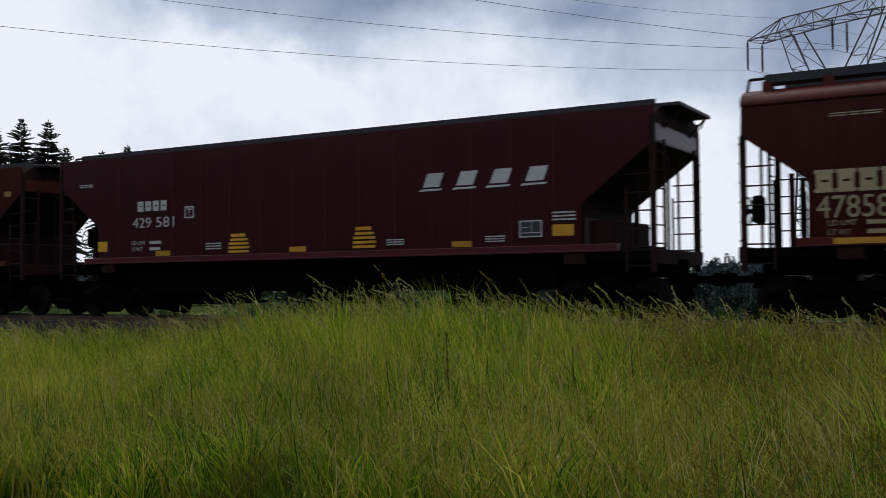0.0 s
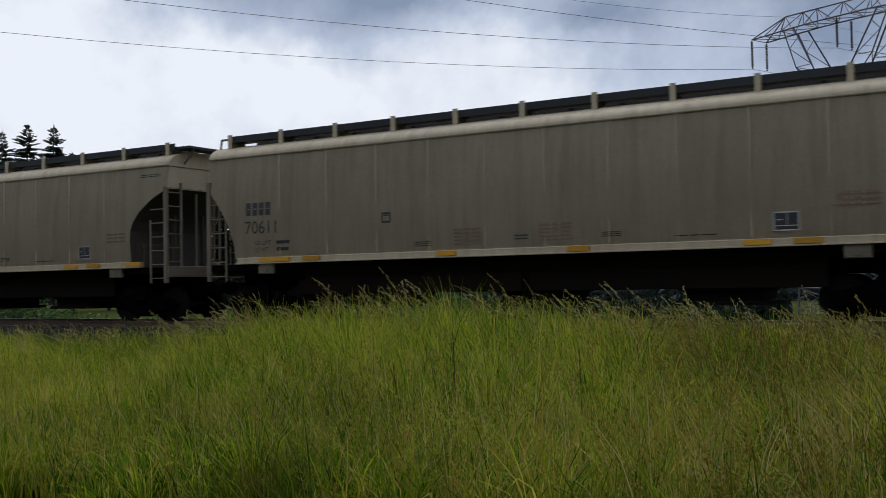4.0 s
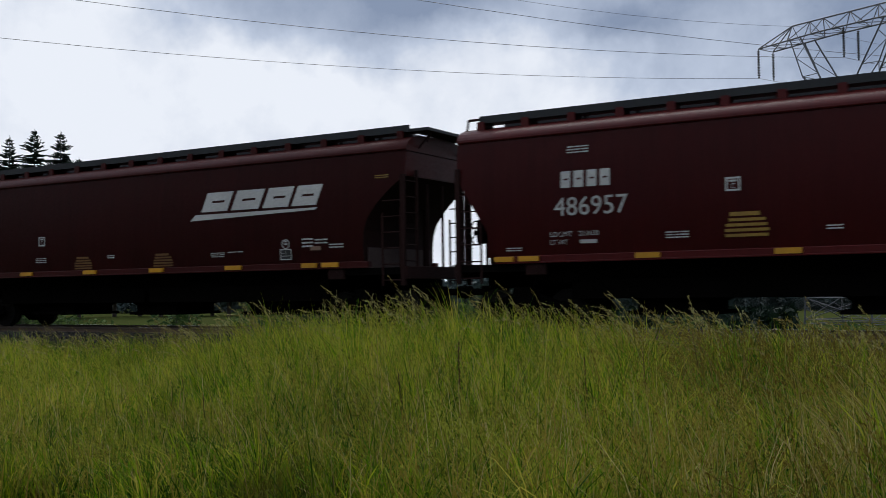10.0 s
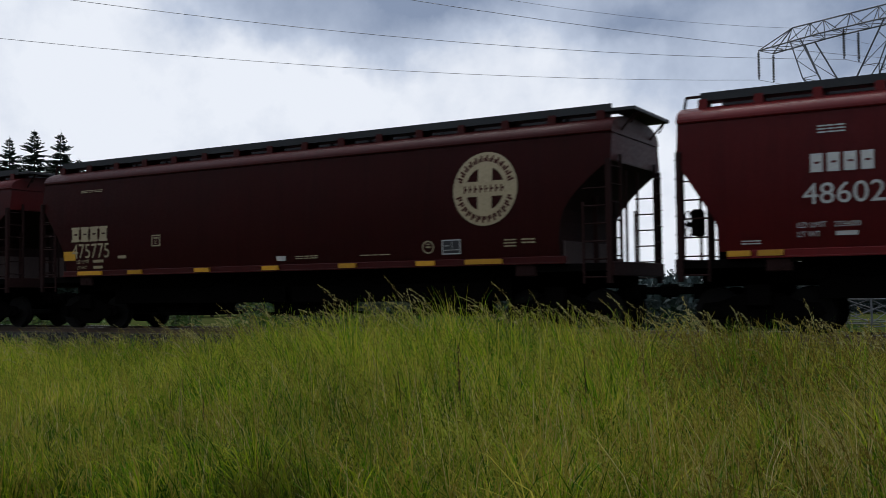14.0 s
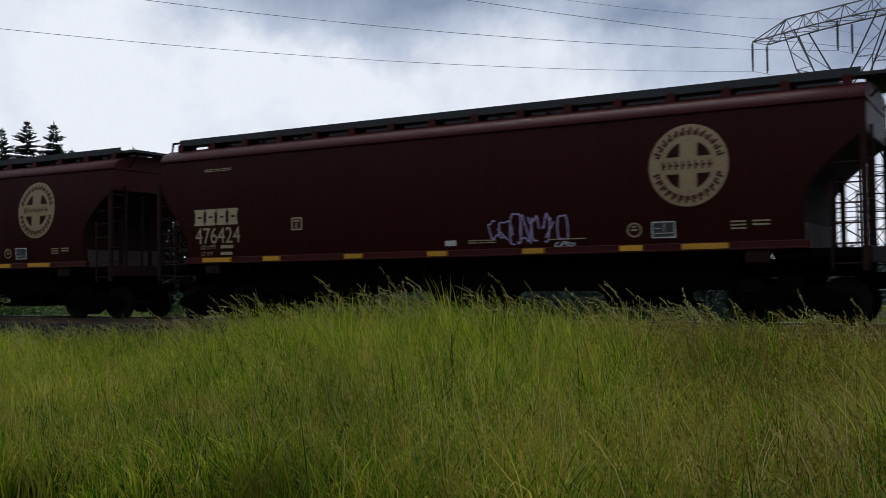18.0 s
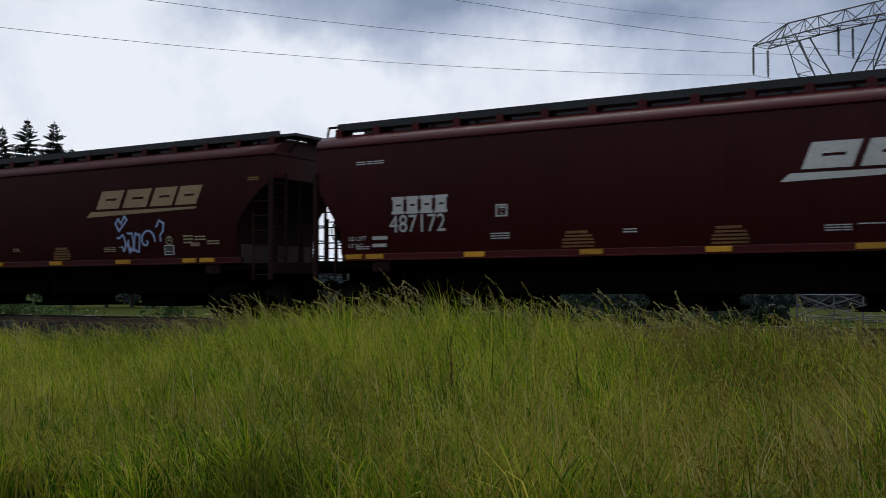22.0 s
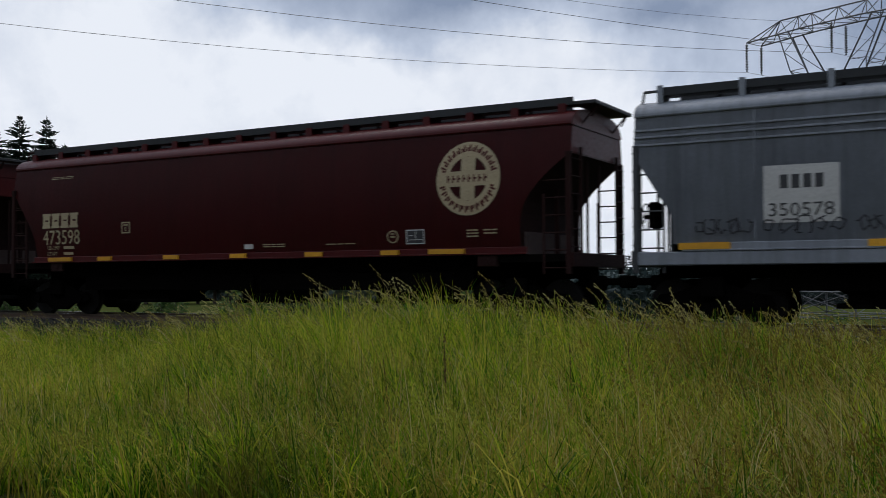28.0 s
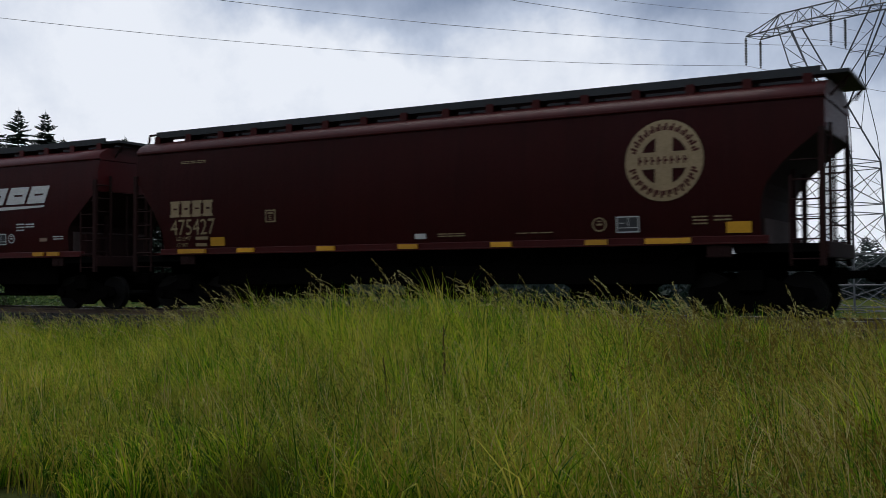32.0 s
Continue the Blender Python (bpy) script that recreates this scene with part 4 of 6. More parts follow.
def boxed_letter(car, x, z, mat="white", letter="C", s=0.31):
    mark(car, "letter_frame", frame_of(x, z, x + s, z + s, 0.035), mat)
    part("letter", text_mesh(letter, s * 0.36, s * 0.24, x + s * 0.38, z + s * 0.2), mat, car)
    mark(car, "stencil", [rect(x + s * 0.25, z + s * 0.66, x + s * 0.75, z + s * 0.8)], mat)


def data_box(car, x, z, w=0.46, h=0.33, mat="white"):
    back = part("data_panel", flat([rect(x, z, x + w, z + h)]), "black", car, "black data panel with a white frame")
    part("panel_frame", lift(flat(frame_of(x, z, x + w, z + h, 0.024) + [rect(x + w * 0.52, z + 0.12, x + w * 0.545, z + h - 0.04), rect(x + 0.04, z + 0.09, x + w - 0.04, z + 0.105),
                                    rect(x + w * .14, z + h * .56, x + w * .36, z + h * .61)])), mat, back)


def ring_mark(car, x, z, r=0.16, mat="white"):
    n = 14
    polys = []
    for k in range(n):
        a, b = 2 * math.pi * k / n, 2 * math.pi * (k + 1) / n
        polys.append([(x + r * math.cos(a), z + r * math.sin(a)), (x + r * math.cos(b), z + r * math.sin(b)), (x + 0.8 * r * math.cos(b), z + 0.8 * r * math.sin(b)), (x + 0.8 * r * math.cos(a), z + 0.8 * r * math.sin(a))])
    polys += [rect(x - r * 0.4, z - 0.02, x + r * 0.4, z + 0.02), rect(x - r * 0.3, z + 0.05, x + r * 0.3, z + 0.08)]
    mark(car, "ring_mark", polys, mat)


def caution(car, x, z, w=0.8, h=0.5, mat="mustard"):
    polys = [rect(x + w * 0.12, z + h * 0.84, x + w * 0.80, z + h)]
    for k, (a, b) in enumerate(((0.1, 0.92), (0.02, 0.96), (0.0, 1.0), (0.0, 0.97))):
        top = z + h * (0.76 - k * 0.2)
        polys.append(rect(x + a * w, top - h * 0.12, x + b * w, top))
    tagged(mark(car, "caution_stencil", polys, mat, "mustard yellow caution stencil"), kind="stuff")


LETTERS = {
    "R": [[(0, .95), (.3, 1), (.74, .97), (.7, .68), (.47, .58), (1, .02), (.62, .02), (.28, .42), (.36, .0), (.12, 0), (.02, .9)], [(.22, .88), (.46, .87), (.46, .72), (.24, .7), (.22, .88)]],
    "E": [[(0, .97), (1, 1), (.95, .8), (.24, .78), (.24, .66), (.62, .68), (.6, .5), (.22, .48), (.22, .32), (.64, .34), (.7, .0), (.02, .0), (0, .97)]],
    "L": [[(.0, 1), (.32, 1), (.22, .36), (.6, .36), (.62, .44), (.95, .46), (1, .02), (0, .0), (.03, 1)]],
    "F": [[(0, .9), (1, 1), (.94, .76), (.64, .74), (.66, .84), (.28, .8), (.28, .66), (.5, .67), (.48, .5), (.28, .5), (.38, .0), (.04, .0), (.0, .9)]],
    "Y": [[(0, 1), (.27, 1), (.48, .77), (.72, 1), (1, 1), (.6, .6), (.62, .0), (.28, .0), (.34, .6), (0, 1)]],
    "1": [[(.38, 1), (.66, 1), (.62, .31), (1, .31), (.97, .0), (0, .0), (0, .3), (.36, .3), (.38, .74), (.1, .74), (.38, 1)], [(.12 + .12 * math.cos(a), .53 + .075 * math.sin(a)) for a in np.linspace(0, 6.283, 11)], [(.86 + .12 * math.cos(a), .53 + .075 * math.sin(a)) for a in np.linspace(0, 6.283, 11)]],
}


def sprayed_word(car, spans, z0, z1, w=0.042, mat="chalk"):
    for letter, x0, x1 in spans:
        polys = [q for line in LETTERS[letter] for q in ribbon(placed(line, x0, z0, x1, z1), w)]
        mark(car, "sprayed_letter", polys, mat, "white sprayed outline letter")


def scrawl(car, x, z, w, h, seed, mat="chalk", thick=0.04, loops=5, fill=None):
    """A sprayed tag that cannot be read: connected loops."""
    rng = random.Random(seed)
    polys = []
    step = w / loops
    if fill:
        blob = []
        for k in range(loops):
            cx, cz, rx, rz = x + step * (k + 0.5), z + h * rng.uniform(0.42, 0.52), step * rng.uniform(0.55, 0.72), h * rng.uniform(0.42, 0.54)
            blob.append([(cx + rx * rng.uniform(0.88, 1.1) * math.cos(q), max(cz + rz * rng.uniform(0.85, 1.1) * math.sin(q), 1.63)) for q in np.linspace(0, 6.283, 15)[:-1]])
        for k, one in enumerate(blob):
            part("sprayed_fill", lift(flat([one]), 0.0008 * (k % 4)), fill, car, "block of sprayed colour")
    for k in range(loops):
        cx, cz = x + step * (k + 0.5), z + h * 0.5
        a0, turn = rng.uniform(0, 6.28), rng.uniform(4.0, 6.6) * rng.choice((-1, 1))
        rx, rz, drift = step * rng.uniform(0.40, 0.66), h * rng.uniform(0.28, 0.5), rng.uniform(-0.5, 0.5)
        pts = [(cx + rx * math.cos(a0 + turn * i / 13) * (1 - 0.35 * i / 13) + drift * step * i / 13, cz + rz * math.sin(a0 + turn * i / 13 + 0.6 * math.sin(i * 0.9))) for i in range(14)]
        polys += ribbon(pts, thick)
        if k % 2:
            polys += ribbon([(cx - step * 0.3, z + h * rng.random()), (cx + step * 0.4, z + h * rng.random())], thick)
    tagged(part("sprayed_tag", lift(flat(polys), 0.005), mat, car, "sprayed tag in loose loops"), "sprayed tag in loose loops", kind="stuff")


STROKES = {
    "R": [[(0, 0), (.02, 1), (.7, .95), (.78, .62), (.1, .48), (.95, 0)]],
    "E": [[(.8, 1), (0, .98), (.03, 0), (.85, .03)], [(0, .5), (.62, .52)]],
    "A": [[(0, 0), (.45, 1), (.92, 0)], [(.2, .36), (.74, .4)]],
    "D": [[(.45, 1), (0, .06), (.9, 0), (.45, 1)]],
    "O": [[(.5, 1), (.08, .8), (0, .4), (.3, .03), (.7, .06), (.9, .45), (.8, .85), (.45, 1)]],
    "Y": [[(0, 1), (.45, .5), (.9, 1)], [(.45, .5), (.42, 0)]],
    "N": [[(0, 0), (.04, 1), (.8, .03), (.84, 1)]],
    "M": [[(0, 0), (.1, 1), (.45, .4), (.8, 1), (.92, 0)]],
    "S": [[(.85, .9), (.4, 1), (.05, .8), (.2, .55), (.75, .45), (.85, .2), (.45, 0), (0, .1)]],
    "T": [[(0, 1), (.95, .98)], [(.47, 1), (.45, 0)]],
    "K": [[(0, 0), (.02, 1)], [(.8, 1), (0, .45), (.85, 0)]],
    "I": [[(.3, 0), (.34, 1)]],
}


def handwritten(car, word, x, z, width, height, mat="chalk", thick=0.04, climb=0.0):
    """A word sprayed in single strokes, letter by letter."""
    step = width / len(word)
    for k, letter in enumerate(word):
        if letter == " ":
            continue
        x0, z0 = x + k * step, z + climb * k
        polys = [q for line in STROKES[letter] for q in ribbon(placed(line, x0, z0, x0 + step * 0.86, z0 + height), thick)]
        part("sprayed_letter", lift(flat(polys), 0.004), mat, car, "hand-sprayed letter")


TAPES_A = [(0.95, .42), (1.5, .45), (4.0, .48), (6.61, .47), (9.11, .47), (11.71, .49), (14.08, .43), (14.66, .45)]
TAPES_B = [(1.6, .89), (3.52, .49), (5.89, .48), (8.08, .48), (10.34, .47), (12.42, .45), (13.64, .87)]
TAPES_C = [(1.7, .9), (3.0, .48), (6.6, .47), (9.63, .46), (13.1, .48), (13.98, .48), (15.48, .52)]


def load_limits(car, x, z, mat, digits=""):
    """The load limit and light weight lines below the number."""
    tagged(part("load_limit", text_mesh("LD LMT", .1, .48, x, z + .17), mat, car, "load limit stencil"), kind="stuff")
    tagged(part("light_weight", text_mesh("LT WT", .1, .38, x, z), mat, car, "light weight stencil"), kind="stuff")
    if digits:
        tagged(part("load_limit", text_mesh(digits, .1, .42, x + .62, z + .17), mat, car), kind="stuff")
    tagged(mark(car, "stencil", [rect(x + .64, z + .01, x + 1.0, z + .09)] + ([] if digits else [rect(x + .64, z + .18, x + 1.04, z + .26)]), mat), kind="stuff")


def small_marks(car, kind, mat="white", shift=0.0, cautions=True):
    if kind == "swoosh":
        if not shift:
            stencil(car, 2.56, 3.74, .46, .18, 3, mat)
        else:
            stencil(car, 1.15, 3.72, .75, .1, 2, mat)
        boxed_letter(car, 5.75 + shift * .85, 2.38 if shift else 2.76, mat, "C", .27)
        if shift:
            caution(car, 6.2, 1.66, .7, .36, "rust_orange")
            caution(car, 9.2, 1.66, .7, .36, "rust_orange")
            data_box(car, 13.4, 1.73, .34, .27)
            ring_mark(car, 13.57, 2.12, .12, mat)
        else:
            caution(car, 5.72, 1.85)
            caution(car, 9.62, 1.88)
            data_box(car, 12.44, 1.87)
            ring_mark(car, 13.12, 2.05, .14, mat)
        stencil(car, 13.34 - shift * .6, 2.22 if not shift else 1.98, .32, .26, 3, mat)
        stencil(car, 13.72 - shift * .6, 2.32 if not shift else 2.06, .36, .15, 2, mat)
        mark(car, "dull_plate", [rect(14.3, 1.94, 14.6, 2.04)], "rust_ink")
        load_limits(car, 2.2 + shift, 1.85 if not shift else 1.78, mat, "223600" if not shift else "")
        stencil(car, 7.5, 1.92, .27, .11, 2, mat)
        stencil(car, 4.6, 1.87, .44, .16, 3, mat)
        stencil(car, 11.2, 1.84, .44, .14, 3, mat)
        stencil(car, 11.75, 1.94, .5, .05, 1, mat)
        stencil(car, 14.85, 1.95, .4, .13, 2, mat)
        stencil(car, 1.2, 1.72, .35, .1, 2, mat)
        for x, w in TAPES_A:
            tape(car, x, w=w)
    elif kind == "round":
        stencil(car, 1.55, 3.84, .85, .09, 2, mat)
        boxed_letter(car, 4.35, 2.24, mat, "E")
        data_box(car, 13.05 + shift, 1.75)
        ring_mark(car, 12.7 + shift * 1.2, 1.93, .15, mat)
        stencil(car, 14.55 + shift * .5, 1.84, .27, .2, 3, mat)
        stencil(car, 14.95 + shift * .5, 1.90, .3, .14, 2, mat)
        load_limits(car, 1.5, 1.68, mat)
        mark(car, "white_plate", [rect(8.48, 1.73, 8.75, 1.85)], "white")
        stencil(car, 9.05, 1.74, .65, .1, 2, mat)
        stencil(car, 10.9, 1.76, .8, .05, 1, mat)
        if cautions:
            caution(car, 6.8, 1.71, .75, .36)
            caution(car, 9.6, 1.71, .78, .36)
        for x, w in TAPES_B:
            tape(car, x, z=1.565, w=w)


def swoosh_car(paint, digits, logo="white", label="", mat="white", early=False, cautions=True, low=0.0, at=2.3):
    """A car with the slanted emblem; the earlier ones carry their number nearer the end."""
    car = build_hopper("round" if early else "slant", paint, label)
    x = 1.14 if early else at
    owner_mark(car, x if early else at + 0.12, 2.62 if early else 3.04 - low, 1.12, .41 if early else .35, mat)
    number(car, digits, x, 2.14 if early else 2.45 - low, 1.55, .41 if early else .39, mat)
    slanted_logo(car, logo, 10.52)
    small_marks(car, "swoosh", mat, -1.2 if early else 0.0, cautions)
    if early:
        stencil(car, 16.1, 3.55, .35, .1, 2, "mustard")
    return car


def round_car(paint, digits, emblem="cream", label="", mat="cream", at=13.85, cautions=False, style="round"):
    car = build_hopper(style, paint, label)
    owner_mark(car, 1.3, 2.46, 1.45, .42, mat, True)
    number(car, digits, 1.32, 1.99, 1.45, .41, mat)
    round_emblem(car, emblem, paint, at, 3.17)
    small_marks(car, "round", mat, 0.45 if at < 13.2 else 0.0, cautions)
    return car


CARS = []


def red_label(extra):
    return "oxide-red grain hopper car " + extra


# 0: only its tail is seen as the clip begins
c = build_hopper("straight", "rusty", "old rust-red hopper car with a yellow end stencil")
tape(c, 15.9, 3.62, .3, .16, "mustard", "end_stencil")
CARS.append(c)
# 1: older flat-sided maroon car with spaced blocks
c = build_hopper("straight", "maroon", "maroon ribbed hopper car with four spaced white emblem blocks", seams=14)
owner_mark(c, 2.95, 2.86, 1.08, .27)
number(c, "429", 2.78, 2.42, .66, .27)
number(c, "581", 3.62, 2.42, .62, .27)
for a in (11.45, 12.27, 13.07, 13.88):
    mark(c, "emblem_block", [[(a + .1, 3.02), (a + .5, 3.02), (a + .62, 3.33), (a + .22, 3.33)]], "white", "slanted white emblem block")
    mark(c, "emblem_bar", [[(a, 2.93), (a + .55, 2.94), (a + .58, 2.98), (a + .04, 2.98)]], "white")
boxed_letter(c, 4.6, 2.62)
caution(c, 6.03, 1.66, .66, .5, "yellow")
caution(c, 9.7, 1.68, .62, .52, "yellow")
data_box(c, 13.84, 1.82, .5, .36)
tape(c, 14.57, 1.95, .46, .24)
stencil(c, 14.57, 2.12, .5, .22, 3)
for x, w in ((7.9, .48), (12.25, .48), (3.6, .5)):
    tape(c, x, 1.72, w, .13)
tape(c, 1.5, 1.95, .35, .28)
load_limits(c, 2.75, 1.8, "white")
stencil(c, 5.3, 1.75, .5, .2, 3)
stencil(c, 10.6, 1.72, .45, .16, 3)
stencil(c, 13.05, 1.72, .45, .16, 3)
stencil(c, .8, 3.6, .5, .1, 2)
CARS.append(c)
CARS.append(round_car("rusty", "478582", "cream", red_label("with a yellowed round emblem"), at=14.56, cautions=True, style="angled"))
for digits in ("70801", "70623", "70611"):
    c = build_hopper("bow", "tan", "dirty tan hopper car with black stencils", seams=10)
    owner_mark(c, 1.25, 2.69, .8, .32, "black")
    number(c, digits, 1.25, 2.23, .95, .32, "black")
    load_limits(c, 1.55, 1.78, "black")
    boxed_letter(c, 5.19, 2.33, "black", "C", .24)
    stencil(c, 6.03, 1.73, .42, .13, 3, "black")
    stencil(c, 7.02, 1.71, .66, .40, 5, "rust_ink")
    stencil(c, 9.01, 1.73, .70, .40, 5, "rust_ink")
    stencil(c, 10.35, 1.78, .4, .12, 3, "black")
    stencil(c, 8.45, 1.78, .3, .14, 2, "white" if digits == "70623" else "black")
    data_box(c, 13.62, 1.77, .46, .36)
    stencil(c, 14.72, 2.14, .7, .3, 3, "rust_ink")
    stencil(c, 15.9, 3.9, .7, .1, 2, "black")
    stencil(c, 11.8, 1.72, .8, .05, 1, "black")
    for x, w in TAPES_C:
        tape(c, x, w=w)
    CARS.append(c)
# 6, 7: round emblem cars with upright orange strips
c = round_car("red", "479891", "cream", red_label("with a round emblem and upright orange strips"), "white", 13.04, True)
for x, h in ((1.22, .9), (4.4, .48), (6.65, .5), (10.42, .5), (13.02, .5), (15.78, .98)):
    tape(c, x, 1.64 + h / 2, .12, h, name="orange_strip")
CARS.append(c)
c = round_car("red", "473418", "cream", red_label("with tall white outlined graffiti letters"), at=14.4)
for x in (3.65, 8.22, 10.54, 13.0, 15.7):
    tape(c, x, 1.95, .12, .6, name="orange_strip")
tape(c, .95, 2.0, .14, .7, name="orange_strip")
sprayed_word(c, [("R", 3.26, 4.51), ("E", 4.65, 5.78), ("L", 6.03, 7.41), ("F", 7.71, 8.92), ("Y", 9.0, 10.32), ("1", 10.4, 11.31)], 1.68, 3.88)
scrawl(c, 14.65, 1.66, .75, .3, 3, "pink_spray", .035, 3)
CARS.append(c)
CARS.append(swoosh_car("red", "488589", "white", red_label("with a white slanted emblem")))
CARS.append(swoosh_car("bright_red", "485739", "white", "bright red grain hopper car with a white slanted emblem"))
CARS.append(swoosh_car("brown", "482317", "white", "brownish red grain hopper car with a white slanted emblem", early=True))
CARS.append(swoosh_car("red", "486957", "white", red_label("with a white slanted emblem")))
# 12: the emblem's quarters sprayed pale blue
c = round_car("brown", "479116", "white", "brown hopper car with a white round emblem sprayed blue", "white", 14.35, True)
part("sprayed_fill", lift(flat([rect(14.35 + a, 3.17 + b, 14.35 + a + .26, 3.17 + b + .26) for a in (-.5, .24) for b in (-.5, .24)]), .003), "violet_spray", c, "lilac spray in the emblem's quarters")
for x in (3.82, 5.3, 8.03, 9.58, 12.44):
    tape(c, x, 2.1, .11, .46, name="orange_strip")
tape(c, 15.15, 2.1, .26, .5, name="orange_panel")
tape(c, .85, 2.18, .16, .45, name="orange_panel")
CARS.append(c)
c = round_car("red", "479647", "white", red_label("with a white emblem and small tag"), "white", 12.75, True, "knee")
handwritten(c, "TOKIO", 7.93, 1.78, .8, .3, thick=.035, climb=.035)
scrawl(c, 14.2, 1.85, .5, .35, 8, "chalk", .03, 3)
CARS.append(c)
c = round_car("brown", "475775", "cream", "faded brown grain hopper car with worn stencils", at=14.1)
tape(c, .98, 2.07, .46, .26, name="orange_panel")
mark(c, "white_plate", [rect(3.1, 1.95, 3.4, 2.03)], "cream")
CARS.append(c)
CARS.append(swoosh_car("bright_red", "486021", "bright_red", "plain bright red grain hopper car"))
c = swoosh_car("red", "487929", "white", red_label("with white sprayed tags"))
handwritten(c, "READER", 6.75, 2.0, 2.1, .44, thick=.035)
mark(c, "sprayed_line", ribbon([(7.3, 1.97), (8.1, 1.97), (7.5, 1.91), (8.0, 1.9)], .035), "chalk")
handwritten(c, "OYE", 10.65, 2.1, 1.1, .40, thick=.032)
CARS.append(c)
CARS.append(round_car("brown", "476813", "gold", "dark brown grain hopper car with a gold round emblem", at=13.9))
c = round_car("brown", "476424", "gold", "dark brown grain hopper car with a pale looping tag", at=13.77)
scrawl(c, 9.5, 1.72, 1.8, .66, 21, "violet_spray", .026, 7)
scrawl(c, 11.0, 1.62, .5, .12, 22, "chalk", .02, 3)
CARS.append(c)
CARS.append(swoosh_car("purple_red", "488356", "white", "glossy dark red grain hopper car with a white slanted emblem", low=0.11))
# 20: cream car with lilac tags
c = build_hopper("bow", "cream_body", "cream hopper car with lilac graffiti along its lower side", seams=8, roof_lines=True)
owner_mark(c, 1.83, 2.86, .72, .3, "black")
number(c, "19130", 1.8, 2.31, .92, .3, "black")
load_limits(c, 1.9, 1.8, "black")
boxed_letter(c, 3.24, 2.62, "black", "C", .26)
part("notice", text_mesh("DO NOT HAMMER ON CAR", .13, 1.85, 6.21, 2.74), "red_ink", c, "red stencilled notice")
for k in range(4):
    scrawl(c, 1.0 + .05 * (k % 2), 1.66 + .42 * k, .72, .52, 31 + 7 * k, "violet_line", .03, 2, "violet_spray")
part("sprayed_fill", flat([[(3.0 + 1.75 * q, 1.64 + .82 * math.sin(math.pi * min(q * 1.25, 1.0) ** 0.8)) for q in np.linspace(0.0, 0.8, 12)] + [(4.9, 1.64)]]), "violet_spray", c, "mound of lilac spray")
scrawl(c, 2.4, 1.66, 2.4, .75, 32, "violet_line", .03, 4, "violet_spray")
scrawl(c, 10.95, 1.66, 1.35, .8, 33, "violet_line", .03, 3, "violet_spray")
scrawl(c, 4.2, 1.9, 2.2, .4, 34, "black_spray", .025, 8)
scrawl(c, 8.3, 1.95, 2.2, .4, 35, "black_spray", .025, 9)
stencil(c, 6.9, 1.75, 1.3, .4, 4, "rust_ink")
stencil(c, 13.33, 3.12, 1.4, .18, 2, "rust_ink")
data_box(c, 12.55, 1.95)
stencil(c, 13.3, 1.95, .5, .3, 3, "violet_spray")
part("sill_notice", text_mesh("THROUGH SILL", .09, .8, 5.5, 1.54), "black", c)
for x, w in ((1.08, .94), (4.5, .47), (6.73, .48), (9.06, .46), (11.57, .5), (14.1, 1.0)):
    tape(c, x, w=w)
CARS.append(c)
c = swoosh_car("brown", "482442", "gold", "brown hopper car with a gold emblem and a blue tag", "cream", True)
scrawl(c, 11.7, 1.78, .85, .62, 41, "blue_spray", .05, 3)
part("sprayed_tag", lift(flat(ribbon([(12.78 + (.30 - .05 * q) * math.cos(q * 1.1), 2.12 + (.36 - .06 * q) * math.sin(q * 1.1)) for q in np.linspace(0, 5.6, 22)], .05)), .006), "blue_spray", c, "sprayed blue spiral")
part("sprayed_tag", lift(flat(ribbon([(11.78, 2.42), (11.64, 2.62), (11.74, 2.76), (11.84, 2.62), (11.96, 2.82), (12.06, 2.72), (11.78, 2.42)], .05)), .007), "blue_spray", c, "sprayed blue heart")
part("sprayed_tag", lift(flat(ribbon([(13.12, 2.5), (13.22, 2.66), (13.38, 2.58), (13.36, 2.38), (13.26, 2.26), (13.28, 2.12)], .05)), .007), "blue_spray", c, "sprayed blue hook")
CARS.append(c)
c = build_hopper("slant", "dark_red", red_label("with a white slanted emblem and serif mark"))
owner_mark(c, 2.17, 2.53, 1.45, .4, "white", True)
number(c, "487172", 2.1, 2.11, 1.42, .4)
slanted_logo(c, "white", 10.46, 2.80)
small_marks(c, "swoosh", "white", -1.2)
CARS.append(c)
CARS.append(swoosh_car("red", "489271", "white", "clean dark red grain hopper car with a white slanted emblem", at=1.2))
# 24: heavily tagged car
c = swoosh_car("rusty", "481178", "cream", "sun-faded rust-red hopper car with silver and white graffiti", "cream", True, False)
scrawl(c, 2.75, 1.72, 1.3, .8, 51, "chalk", .028, 4)
scrawl(c, 4.1, 1.72, 1.6, .8, 52, "chalk", .03, 5)
part("sprayed_fill", lift(flat([[(7.46, 1.68), (8.6, 1.70), (8.64, 2.08), (8.3, 2.12), (7.9, 2.06), (7.5, 2.10)]]), .001), "silver_spray", c, "block of silver spray")
scrawl(c, 7.5, 1.70, 1.1, .38, 53, "chalk", .022, 4)
scrawl(c, 9.36, 1.68, .4, .5, 54, "chalk", .025, 1, "silver_spray")
scrawl(c, 11.1, 1.68, 2.2, .86, 55, "silver_spray", .035, 6)
scrawl(c, 15.4, 3.15, 1.0, .6, 56, "chalk", .028, 4)
for x0, x1, z1 in ((6.65, 7.35, 2.06), (8.68, 9.34, 2.08)):
    mark(c, "orange_panel", [rect(x0, 1.70, x1, z1)], "rust_orange", "dull orange painted panel")
CARS.append(c)
CARS.append(round_car("brown", "476430", "gold", "dark brown grain hopper car with a gold round emblem", at=13.85))
c = round_car("red", "475310", "cream", red_label("with a half-cleaned round emblem"), at=14.42)
